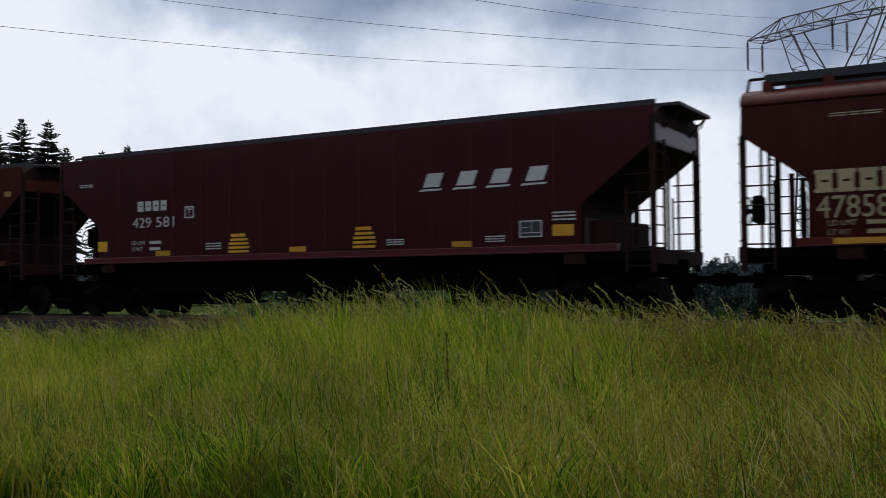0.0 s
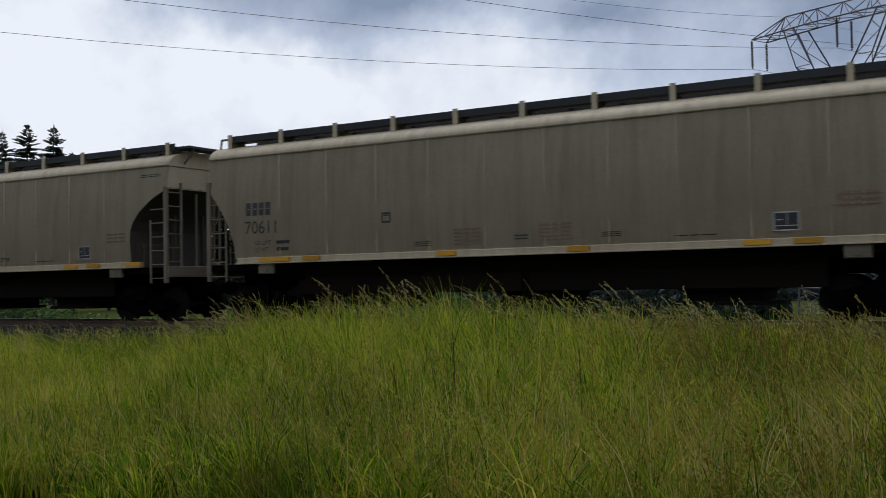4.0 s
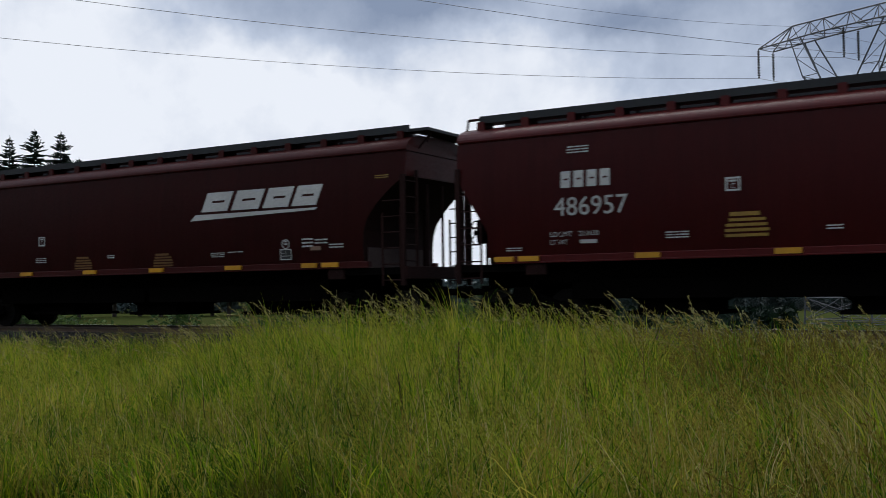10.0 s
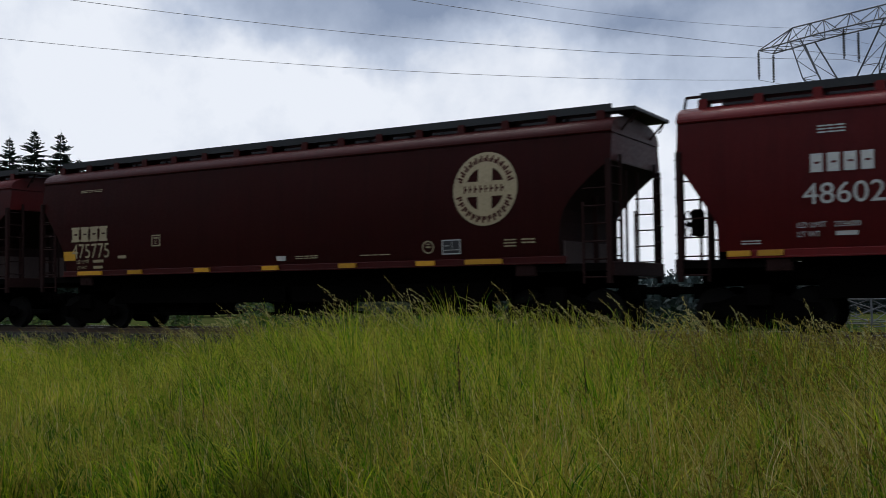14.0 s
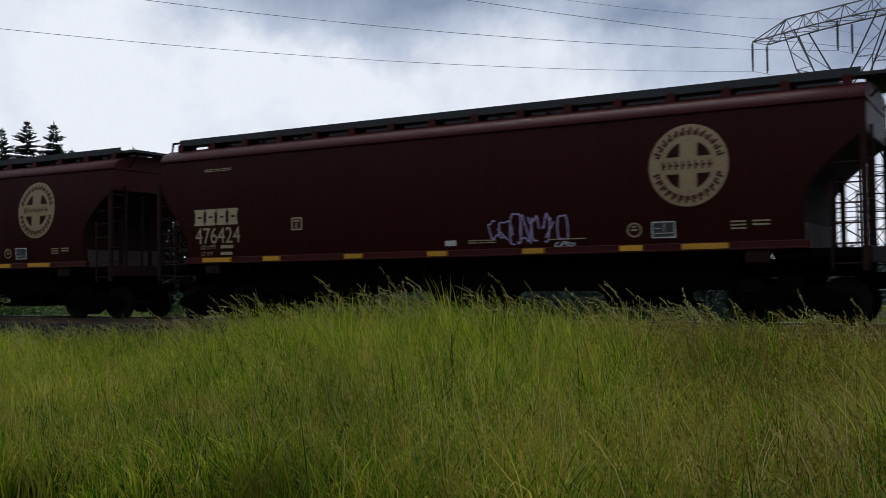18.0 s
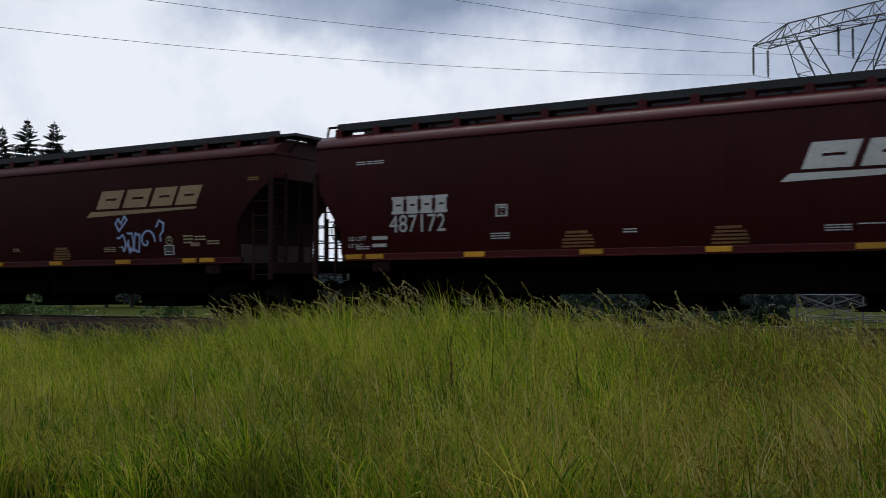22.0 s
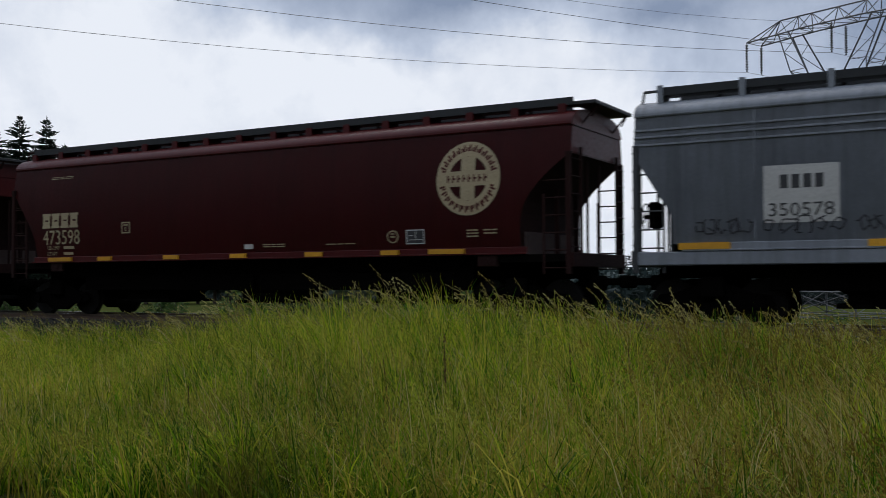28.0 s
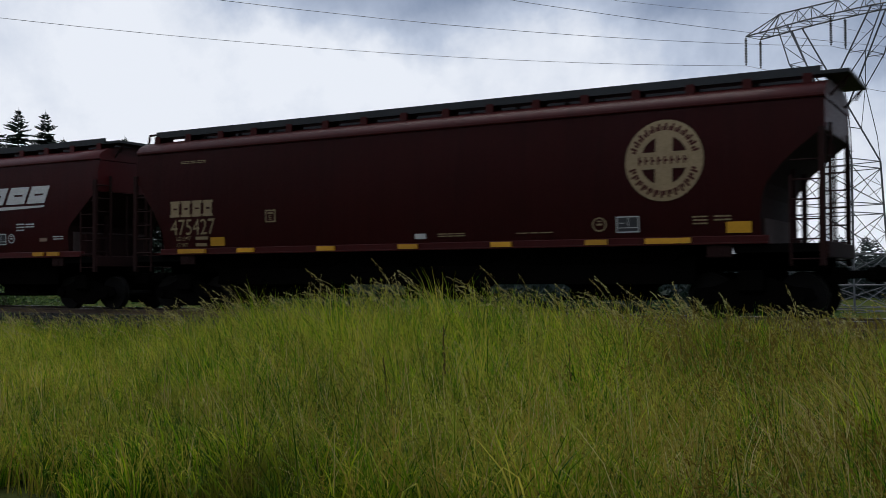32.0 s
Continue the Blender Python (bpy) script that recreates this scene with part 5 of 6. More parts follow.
scrawl(c, 12.5, 1.68, .95, .6, 61, "silver_spray", .035, 3)
CARS.append(c)
CARS.append(round_car("dark_red", "473598", "cream", red_label("with a partly repainted round emblem"), at=14.57))
# 28: grey car
c = build_hopper("slant", "grey", "weathered grey hopper car with black graffiti", seams=6, roof_lines=True)
part("number_panel", flat([rect(2.45, 1.98, 3.75, 3.06)]), "white", c, "white painted number panel")
part("number", lift(text_mesh("350578", .25, 1.12, 2.54, 2.10)), "black", c, "stencilled number 350578")
for k in range(4):
    part("owner_block", lift(flat([rect(2.74 + k * .2, 2.62, 2.88 + k * .2, 2.88)])), "black", c, "plain painted block in the owner's mark")
for x, w in ((1.2, 1.0), (2.45, 1.35), (4.0, 1.25)):
    scrawl(c, x, 1.78, w, .32, int(x * 10), "black_spray", .025, 5)
scrawl(c, 6.2, 1.70, 2.3, .8, 71, "black_spray", .045, 5)
for k, (x0, x1, h) in enumerate(((10.75, 11.5, .8), (11.4, 12.0, .7), (11.9, 12.55, .75), (12.45, 13.0, .72), (12.9, 13.5, .55))):
    pts = [(x0 + (x1 - x0) * (.5 - .55 * math.cos(q)), 1.66 + h * (math.sin(q) ** .8 if math.sin(q) > 0 else 0.0)) for q in np.linspace(.08, 3.06, 12)]
    part("sprayed_tag", lift(flat(ribbon(pts, .045)), .005), "black_spray", c, "black sprayed bubble outline")
data_box(c, 13.37, 1.89, .57, .36)
stencil(c, 4.9, 2.4, .35, .25, 2, "silver_spray")
stencil(c, 14.6, 2.1, .5, .3, 3, "black_spray")
for x, w in ((.9, .95), (4.2, .5), (6.62, .46), (9.02, .47), (11.45, .47), (14.08, .96)):
    tape(c, x, w=w, h=.13)
CARS.append(c)
c = round_car("brown", "473214", "gold", "dark brown grain hopper car with a sprayed slogan", "gold", 14.74)
handwritten(c, "NO MASTERS", 3.05, 1.76, 3.2, .44, thick=.035)
mark(c, "sprayed_line", ribbon([(2.72, 1.78), (2.85, 2.1), (3.0, 1.78), (2.72, 1.78)], .03) + ribbon([(6.3, 2.2), (6.7, 2.2), (6.5, 1.82), (6.3, 2.2)], .03), "chalk")
tape(c, .95, 1.93, .46, .22, name="orange_panel")
tape(c, 15.33, 1.83, .48, .22, name="orange_panel")
CARS.append(c)
CARS.append(swoosh_car("dark_red", "488509", "white", red_label("with a white slanted emblem")))
c = round_car("brown", "475427", "gold", "dark brown grain hopper car with a streaked gold emblem", "gold", 14.0)
tape(c, 15.17, 1.80, .45, .22, name="orange_panel")
tape(c, 2.62, 1.80, .45, .22, name="orange_panel")
CARS.append(c)
CARS.append(swoosh_car("red", "487310", "white", red_label("coupled at the rear of the line")))


# ---- transmission tower and its lines ----
TIP, BRIDGE = Vector((-18.74, 82.81, 0.0)), radians(-23.85)
ALONG = Vector((math.cos(BRIDGE), math.sin(BRIDGE), 0.0))
ACROSS = Vector((-math.sin(BRIDGE), math.cos(BRIDGE), 0.0))
BASE_Z = -1.15


def tower_at(a, b, z):
    return TIP + ALONG * a * 1.155 + ACROSS * b * 1.1 + Vector((0, 0, z + 0.011 * z))


def build_tower():
    tower = tagged(new("transmission_tower"), "grey steel lattice transmission tower with a long cross bridge", "pylon")

    def member(name, a, b, r=0.06):
        return part(name, rod(tower_at(*a), tower_at(*b), r, 5), "pylon", tower)

    def panel(name, pairs, r):
        for a, b in pairs:
            part(name, rod(tower_at(*a), tower_at(*b), r, 4), "pylon", tower)
    # the bridge, triangular in section: one top chord over two bottom chords, zigzag bracing on its faces
    half, low, top, tip = 0.847, 20.47, 21.66, 20.26
    far_end = 13.2
    nodes = [2.18, 3.56, 4.56, 6.5, 8.5, 9.5, 10.9]
    lows = [1.0, 2.3, 4.1, 5.6, 7.4, 8.9, 10.9, 12.2]

    def low_z(a):
        return float(np.interp(a, [0, 4.6, far_end - 4.6, far_end], [tip, low, low, tip]))
    member("top_chord", (2.18, 0, top), (10.9, 0, top), r=0.06)
    for b in (-half, half):
        for chord in (((0.0, b, tip), (4.6, b, low)), ((4.6, b, low), (far_end - 4.6, b, low)), ((far_end - 4.6, b, low), (far_end, b, tip))):
            member("bridge_chord", *chord, r=0.062)
        for chord in (((0.0, b, tip), (2.18, 0, top)), ((far_end, b, tip), (10.9, 0, top))):
            member("bridge_chord", *chord, r=0.05)
        zig = []
        for k, a in enumerate(nodes):
            for q in (lows[k], lows[k + 1]):
                zig.append(((a, 0, top), (q, b, low_z(q))))
        panel("bridge_bracing", zig, 0.034)
    panel("bridge_tie", [((a, -half, low_z(a)), (a, half, low_z(a))) for a in [0.0] + lows + [far_end]] + [((a, -half, low_z(a)), (b, half, low_z(b))) for a, b in zip([0.0] + lows, lows + [far_end])], 0.03)
    # on each face two long arms cross at the waist and become the legs of the body
    mid, neck = 6.3, 9.7
    body, base = 2.0, 2.35

    def reach(z):
        return float(np.interp(z, [BASE_Z, neck, low], [base, body, -3.0]))

    def depth(z):
        return float(np.interp(z, [BASE_Z, neck, low], [2.2, 1.7, half]))

    def between(p, q, f):
        return tuple(a + (b - a) * f for a, b in zip(p, q))
    for s in (-1, 1):
        for b in (-1, 1):
            outer, elbow = (mid + s * 3.75, b * half, low_z(mid + s * 3.75)), (mid + s * 2.7, b * depth(17.3), 17.3)
            foot = (mid + s * 1.3, b * depth(15.2), 15.2)
            arm = [(mid - s * reach(z), b * depth(z), z) for z in (low, neck)]
            member("arm", *arm, 0.065)
            member("leg", (mid + s * reach(neck), b * depth(neck), neck), (mid + s * reach(BASE_Z), b * depth(BASE_Z), BASE_Z - 0.1), 0.075)
            member("outer_arm", outer, elbow, 0.05)
            member("outer_arm", elbow, foot, 0.045)
            panel("arm_bracing", [(elbow, between(*arm, 0.29)), (between(outer, elbow, 0.5), between(*arm, 0.08)), (between(outer, elbow, 0.5), between(*arm, 0.29)), (foot, between(*arm, 0.40)), (foot, (mid + s * reach(12.2), b * depth(12.2), 12.2))], 0.03)
            panel("outer_brace", [(foot, (mid + s * 1.9, b * depth(11.5), 11.5)), ((mid + s * 1.9, b * depth(11.5), 11.5), (mid + s * reach(neck), b * depth(neck), neck))], 0.03)
        panel("arm_tie", [((mid + s * 2.7, -depth(17.3), 17.3), (mid + s * 2.7, depth(17.3), 17.3)), ((mid + s * 1.3, -depth(15.2), 15.2), (mid + s * 1.3, depth(15.2), 15.2)), ((mid + s * 2.7, -depth(17.3), 17.3), (mid + s * 1.3, depth(15.2), 15.2))], 0.03)
    panel("waist_tie", [((mid - 1.3, b * depth(15.2), 15.2), (mid + 1.3, b * depth(15.2), 15.2)) for b in (-1, 1)] + [((mid + a * 0.9, -depth(12.2), 12.2), (mid + a * 0.9, depth(12.2), 12.2)) for a in (-1, 1)], 0.034)
    # the body: crossed bracing on its four faces
    levels = [neck, 9.2, 6.6, 5.9, 3.0, 0.75, -0.85, BASE_Z]
    for face in range(4):
        def corner(s, z):
            w, d = reach(z), depth(z)
            return ((mid + s * w, -d, z), (mid + s * w, d, z), (mid - w, s * d, z), (mid + w, s * d, z))[face]
        pairs, thin = [(corner(-1, neck), corner(1, neck))], []
        for za, zb in zip(levels, levels[1:]):
            pairs.append((corner(-1, zb), corner(1, zb)))
            if za - zb > 1:
                pairs += [(corner(-1, za), corner(1, zb)), (corner(1, za), corner(-1, zb))]
                for s in (-1, 1):
                    thin += [(corner(s, (za + zb) / 2), between(corner(s, za), corner(-s, zb), 0.25)), (corner(s, (za + zb) / 2), between(corner(s, zb), corner(-s, za), 0.25))]
        panel("leg_bracing", pairs, 0.038)
        panel("leg_bracing", thin, 0.022)
    # strings of porcelain discs, in pairs
    def string():
        bm = bmesh.new()
        add_rod(bm, (0, 0, 0), (0, 0, -2.25), 0.022, 5)
        for k in range(16):
            z = -0.16 - k * 0.128
            bmesh.ops.create_cone(bm, cap_ends=True, segments=10, radius1=0.135, radius2=0.05, depth=0.075, matrix=Matrix.Translation((0, 0, z)))
        add_box(bm, (-0.06, -0.06, -2.3), (0.06, 0.06, -2.2), 0.01)
        return bm
    for a in (0.0, 6.5, far_end):
        for b in (-half, half):
            put("insulator_string", cached("insulator_string", string), "glass_disc", tower, tower_at(a, b, low_z(a)))
    return tower


build_tower()
LINE_WAY = Vector((-0.643, -0.766, 0)).normalized()


def build_line(a, b, z0, fall, curl, reach, r, label):
    """A conductor from the tower over the railway, hanging in a shallow curve; behind the tower it runs on."""
    start = TIP + ALONG * a * 1.155 + ACROSS * b * 1.1
    bm = bmesh.new()
    last = None
    for k in range(-14, int(reach / 5) + 1):
        s = k * 5.0
        if s >= 0:
            p = start + LINE_WAY * s + Vector((0, 0, z0 - fall * s + curl * s * s))
        else:
            p = start - Vector((0.5, 0.86, 0)).normalized() * -s * -1.0 + Vector((0, 0, z0 + 0.05 * s + 0.0008 * s * s))
        if last is not None:
            add_rod(bm, last, p, r, 5)
        last = p
    bmesh.ops.remove_doubles(bm, verts=bm.verts, dist=0.012)
    tagged(part("power_line", bm, "wire", None), label, "power line", "power lines of the tower")


build_line(0.0, -0.847, 18.138, 0.06407, 0.00096, 110, 0.017, "black high-voltage conductor hanging from the tower")
build_line(6.56, -0.847, 18.323, 0.06219, 0.00114, 90, 0.017, "black high-voltage conductor hanging from the tower")
build_line(14.0, -0.847, 16.379, 0.01565, 0.00111, 70, 0.015, "black high-voltage conductor hanging from the tower")
build_line(2.8, 0.0, 21.688, 0.05089, 0.00237, 60, 0.012, "thin grounding wire running to the top of the tower")



# ---- firs, woods and bushes ----
def fir_mesh(rng, height, girth, detail):
    """A crown of whorls: upturned and sparse at the leader, drooping and dense below; each limb is a spray of narrow twigs."""
    verts, faces = [], []

    def twig(p, az, rise, length, width):
        c, s = math.cos(az), math.sin(az)
        n = len(verts)
        tip = (p[0] + c * length, p[1] + s * length, p[2] + rise * length)
        mid = [(a + b) / 2 for a, b in zip(p, tip)]
        verts.extend([p, (mid[0] - s * width, mid[1] + c * width, mid[2] - width * 0.5), tip, (mid[0] + s * width, mid[1] - c * width, mid[2] - width * 0.3), (mid[0], mid[1], mid[2] - width * 1.3)])
        faces.extend([(n, n + 1, n + 2), (n, n + 2, n + 3), (n, n + 4, n + 2)])

    z = height * 0.12
    while z < height - 0.2:
        d = height - z
        reach = girth * 0.72 * (1 - math.exp(-0.92 * d / girth)) * rng.uniform(0.55, 1.15) + 0.12
        up = 0.45 if d < 2.5 else 0.12 if d < 6 else -0.12
        limbs = 7 + rng.randrange(3) if d < 4 else 8 + rng.randrange(4)
        turn = rng.uniform(0, 6.28)
        for k in range(limbs):
            az = turn + 2 * math.pi * k / limbs + rng.uniform(-0.35, 0.35)
            r = reach * rng.uniform(0.5, 1.12)
            rise = up + rng.uniform(-0.15, 0.15)
            steps = max(2, int(r * 2.6 * detail))
            z0 = z + rng.uniform(-0.12, 0.12)
            for j in range(steps):
                f = (j + rng.uniform(0.2, 0.8)) / steps
                p = (math.cos(az) * r * f, math.sin(az) * r * f, z0 + rise * r * f - 0.16 * r * f * f)
                size = (0.36 + 0.42 * (1 - f)) * min(1.0, 0.42 + d * 0.13)
                twig(p, az + rng.uniform(-0.35, 0.35), rise * 0.7 - 0.05, size * 1.3, size * 0.26)
                for side in (-1, 1):
                    twig(p, az + side * rng.uniform(0.6, 1.2), rise * 0.4 - 0.25, size, size * 0.24)
        z += (0.36 + 0.02 * min(d, 10)) * rng.uniform(0.8, 1.25) / max(detail, 0.5) ** 0.3
    for k in range(5):
        twig((0.0, 0.0, height - 0.35 - 0.1 * k), k * 1.3, 1.6, 0.22, 0.05)
    twig((0.0, 0.0, height - 0.6), 0.0, 40.0, 0.022, 0.03)
    me = bpy.data.meshes.new("crown")
    me.from_pydata(verts, [], faces)
    me.materials.append(None)
    return me


def build_fir(x, y, z, height, girth, seed, label):
    tree = tagged(new("fir_tree"), label, "tree", "tall firs behind the line")
    tree.location = (x, y, z)
    rng = random.Random(seed)
    put("trunk", mesh_of("trunk", rod((0, 0, -0.2), (0, 0, height * 0.98), height * 0.014, 7, 0.03)), "bark", tree)
    put("crown", fir_mesh(rng, height, girth, 1.5), "needles", tree)


def polar(az, r):
    return -math.sin(radians(az)) * r, math.cos(radians(az)) * r


for k, (az, slope, r, girth) in enumerate(((52.5, .154, 125, 5.6), (51.2, .154, 128, 5.2), (53.7, .147, 124, 5.0), (54.8, .135, 126, 5.4), (50.3, .129, 138, 3.8), (48.5, .127, 146, 3.4), (47.2, .133, 150, 3.2),
                                          (56.2, .143, 130, 5.0), (51.8, .127, 136, 5.4), (53.1, .123, 138, 5.6),
                                          (46.1, .122, 140, 4.6), (45.2, .116, 144, 4.8), (44.3, .120, 138, 4.6), (43.4, .112, 142, 5.0), (42.5, .117, 139, 4.6), (41.7, .108, 143, 4.8), (40.8, .112, 138, 4.8), (40.0, .102, 141, 4.6), (39.2, .106, 139, 4.4), (38.5, .088, 143, 3.8), (37.9, .070, 140, 3.0))):
    x, y = polar(az, r)
    z = ground_height(x, y)
    build_fir(x, y, z, 1.67 + slope * r - z - 0.25, girth, 40 + k, "tall dark green fir tree with drooping branches" if girth > 3.3 else "slender dark green fir tree")


def build_woods(name, label, count, az0, az1, r0, r1, tall0, tall1, seed, mat, crest):
    """A far belt of firs, joined."""
    rng = random.Random(seed)
    kinds = [fir_mesh(random.Random(seed + i), 10.0, 2.6, 0.7) for i in range(4)]
    arrays = []
    for me in kinds:
        v = np.empty(len(me.vertices) * 3)
        me.vertices.foreach_get("co", v)
        f = np.array([p.vertices[:] for p in me.polygons])
        arrays.append((v.reshape(-1, 3), f))
        bpy.data.meshes.remove(me)
    vs, fs, n = [], [], 0
    for _ in range(count):
        az, r = rng.uniform(az0, az1), rng.uniform(r0, r1)
        x, y = polar(az, r)
        v, f = arrays[rng.randrange(4)]
        k = rng.uniform(tall0, tall1) / 10.0 * crest(az)
        a = rng.uniform(0, 6.28)
        turn = np.array([[math.cos(a), -math.sin(a), 0], [math.sin(a), math.cos(a), 0], [0, 0, 1]])
        w = (v * np.array([k * 1.25, k * 1.25, k])) @ turn.T + np.array([x, y, ground_height(x, y) - 0.3])
        vs.append(w)
        fs.append(f + n)
        n += len(v)
    me = bpy.data.meshes.new(name)
    me.from_pydata(np.concatenate(vs).tolist(), [], np.concatenate(fs).tolist())
    me.materials.append(None)
    tagged(put(name, me, mat), label, "woods", kind="stuff")


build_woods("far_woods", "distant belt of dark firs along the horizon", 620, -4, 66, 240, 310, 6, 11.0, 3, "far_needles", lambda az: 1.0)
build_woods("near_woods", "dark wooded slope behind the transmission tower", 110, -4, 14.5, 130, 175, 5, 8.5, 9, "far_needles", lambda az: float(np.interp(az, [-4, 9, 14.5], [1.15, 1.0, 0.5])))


def build_bush(x, y, z, w, h, seed, label, leaves=700):
    rng = random.Random(seed)
    bush = tagged(new("bush"), label, "bush", "bushes behind the track")
    bush.location = (x, y, z)
    bm = bmesh.new()
    for k in range(5):
        a = k * 1.3 + rng.random()
        add_rod(bm, (0, 0, -0.1), (w * 0.3 * math.cos(a), w * 0.3 * math.sin(a), h * 0.75), 0.03, 5, 0.01)
    tagged(part("stems", bm, "bark", bush), kind="stuff")
    verts, faces = [], []
    lobes = [(rng.uniform(-.55, .55) * w, rng.uniform(-.3, .3) * w, rng.uniform(.3, .72) * h, rng.uniform(.22, .42)) for _ in range(9)]
    for _ in range(leaves):
        cx, cy, cz, q = rng.choice(lobes)
        d = Vector((rng.gauss(0, 1), rng.gauss(0, 1), rng.gauss(0, 1))).normalized() * q * rng.uniform(.55, 1.05)
        p = Vector((cx + d.x * w * .8, cy + d.y * w * .8, max(cz + d.z * h, 0.03)))
        s = rng.uniform(.07, .15)
        u, v = Vector((rng.gauss(0, 1), rng.gauss(0, 1), rng.gauss(0, .6))).normalized() * s, Vector((rng.gauss(0, 1), rng.gauss(0, 1), rng.gauss(0, 1))).normalized() * s * .6
        n = len(verts)
        verts += [p - u, p + v, p + u, p - v]
        faces.append((n, n + 1, n + 2, n + 3))
    me = bpy.data.meshes.new("foliage")
    me.from_pydata([tuple(v) for v in verts], [], faces)
    me.materials.append(None)
    put("foliage", me, "leaves", bush)


rng = random.Random(77)
for k in range(26):
    bx = -72 + k * 3.0 + rng.uniform(-1, 1)
    by = rng.uniform(31, 41)
    build_bush(bx, by, ground_height(bx, by), rng.uniform(1.6, 2.8), rng.uniform(1.3, 2.2), 100 + k, "leafy green bush beyond the track")


def build_thicket(name, label, count, az0, az1, r0, r1, tall, seed, mat, size):
    """A dense belt of undergrowth: small leaf sprays heaped to an uneven top."""
    g = np.random.default_rng(seed)
    az, r = np.radians(g.uniform(az0, az1, count)), g.uniform(r0, r1, count)
    x, y = -np.sin(az) * r, np.cos(az) * r
    top = np.array([tall * (0.75 + 0.5 * noise.noise((a * 0.11, b * 0.11, seed)) + 0.25 * noise.noise((a * 0.5, b * 0.5, seed))) for a, b in zip(x, y)])
    z = np.array([ground_height(a, b) for a, b in zip(x, y)]) + np.maximum(top, 0.3) * g.random(count) ** 0.6
    u, v = g.standard_normal((2, count, 3))
    u = u / np.linalg.norm(u, axis=1)[:, None] * size * g.uniform(.6, 1.3, count)[:, None]
    v = v / np.linalg.norm(v, axis=1)[:, None] * size * .6
    c = np.stack((x, y, z), 1)
    verts = np.stack((c - u, c + v, c + u, c - v), 1).reshape(-1, 3)
    me = bpy.data.meshes.new(name)
    me.from_pydata(verts.tolist(), [], (np.arange(count * 4).reshape(-1, 4)).tolist())
    me.materials.append(None)
    tagged(put(name, me, mat), label, "undergrowth", kind="stuff")


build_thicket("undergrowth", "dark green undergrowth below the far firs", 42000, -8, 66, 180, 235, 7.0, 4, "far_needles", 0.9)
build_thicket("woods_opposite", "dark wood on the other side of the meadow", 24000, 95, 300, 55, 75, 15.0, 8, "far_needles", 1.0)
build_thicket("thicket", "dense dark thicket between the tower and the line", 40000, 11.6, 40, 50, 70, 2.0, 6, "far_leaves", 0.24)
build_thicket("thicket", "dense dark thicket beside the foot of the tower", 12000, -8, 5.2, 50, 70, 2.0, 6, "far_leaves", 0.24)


# ---- cloud layer: a far shell of sky, drifting slowly ----
def cloud_material():
    m = bpy.data.materials.new("cloud_layer")
    m.use_nodes = True
    nt = m.node_tree
    nt.nodes.clear()
    tc = nt.nodes.new("ShaderNodeTexCoord")
    unit = nt.nodes.new("ShaderNodeVectorMath")
    unit.operation = "NORMALIZE"
    link(nt, tc.outputs["Object"], unit.inputs[0])
    warp = node(nt, "ShaderNodeTexNoise", Scale=4.5, Detail=6.0, Roughness=0.58)
    link(nt, unit.outputs[0], warp.inputs["Vector"])
    shift = nt.nodes.new("ShaderNodeVectorMath")
    shift.operation = "MULTIPLY_ADD"
    link(nt, warp.outputs["Color"], shift.inputs[0])
    shift.inputs[1].default_value = (0.22, 0.22, 0.16)
    link(nt, unit.outputs[0], shift.inputs[2])

    def bank(az, slope, wide, tall, amount):
        """A soft dark cloud bank round a direction."""
        x, y = polar(az, 1.0)
        d = Vector((x, y, slope)).normalized() + Vector((0.11, 0.11, 0.08))
        sub = nt.nodes.new("ShaderNodeVectorMath")
        sub.operation = "SUBTRACT"
        link(nt, shift.outputs[0], sub.inputs[0])
        sub.inputs[1].default_value = d
        mul = nt.nodes.new("ShaderNodeVectorMath")
        mul.operation = "MULTIPLY"
        link(nt, sub.outputs[0], mul.inputs[0])
        mul.inputs[1].default_value = (1 / wide, 1 / wide, 1 / tall)
        ln = nt.nodes.new("ShaderNodeVectorMath")
        ln.operation = "LENGTH"
        link(nt, mul.outputs[0], ln.inputs[0])
        r = node(nt, "ShaderNodeMapRange", **{"From Min": 0.45, "From Max": 1.25, "To Min": amount, "To Max": 0.0})
        r.interpolation_type = "SMOOTHSTEP"
        link(nt, ln.outputs["Value"], r.inputs["Value"])
        return r.outputs[0]

    def plus(a, b):
        n = nt.nodes.new("ShaderNodeMath")
        n.operation = "ADD"
        link(nt, a, n.inputs[0])
        link(nt, b, n.inputs[1])
        return n.outputs[0]
    dark = bank(36.6, 0.275, 0.17, 0.062, 0.75)
    for args in ((13.0, 0.245, 0.17, 0.08, 0.58), (24.0, 0.31, 0.19, 0.06, 0.6), (-4.0, 0.30, 0.3, 0.3, 0.58), (-40.0, 0.5, 0.5, 0.4, 0.5), (75.0, 0.5, 0.3, 0.22, 0.5), (40, 0.52, 0.4, 0.14, 0.55)):
        dark = plus(dark, bank(*args))
    fine = node(nt, "ShaderNodeTexNoise", Scale=9.0, Detail=7.0, Roughness=0.6)
    link(nt, unit.outputs[0], fine.inputs["Vector"])
    wisps = node(nt, "ShaderNodeMapRange", **{"From Min": 0.35, "From Max": 0.7, "To Min": -0.10, "To Max": 0.22})
    link(nt, fine.outputs["Fac"], wisps.inputs["Value"])
    dark = plus(dark, wisps.outputs[0])
    rp = nt.nodes.new("ShaderNodeValToRGB")
    els = rp.color_ramp.elements
    els.new(0.5)
    for e, (p, c) in zip(els, ((0.0, (0.86, 0.905, 0.99)), (0.45, (0.525, 0.60, 0.745)), (1.0, (0.25, 0.315, 0.45)))):
        e.position, e.color = p, (*c, 1)
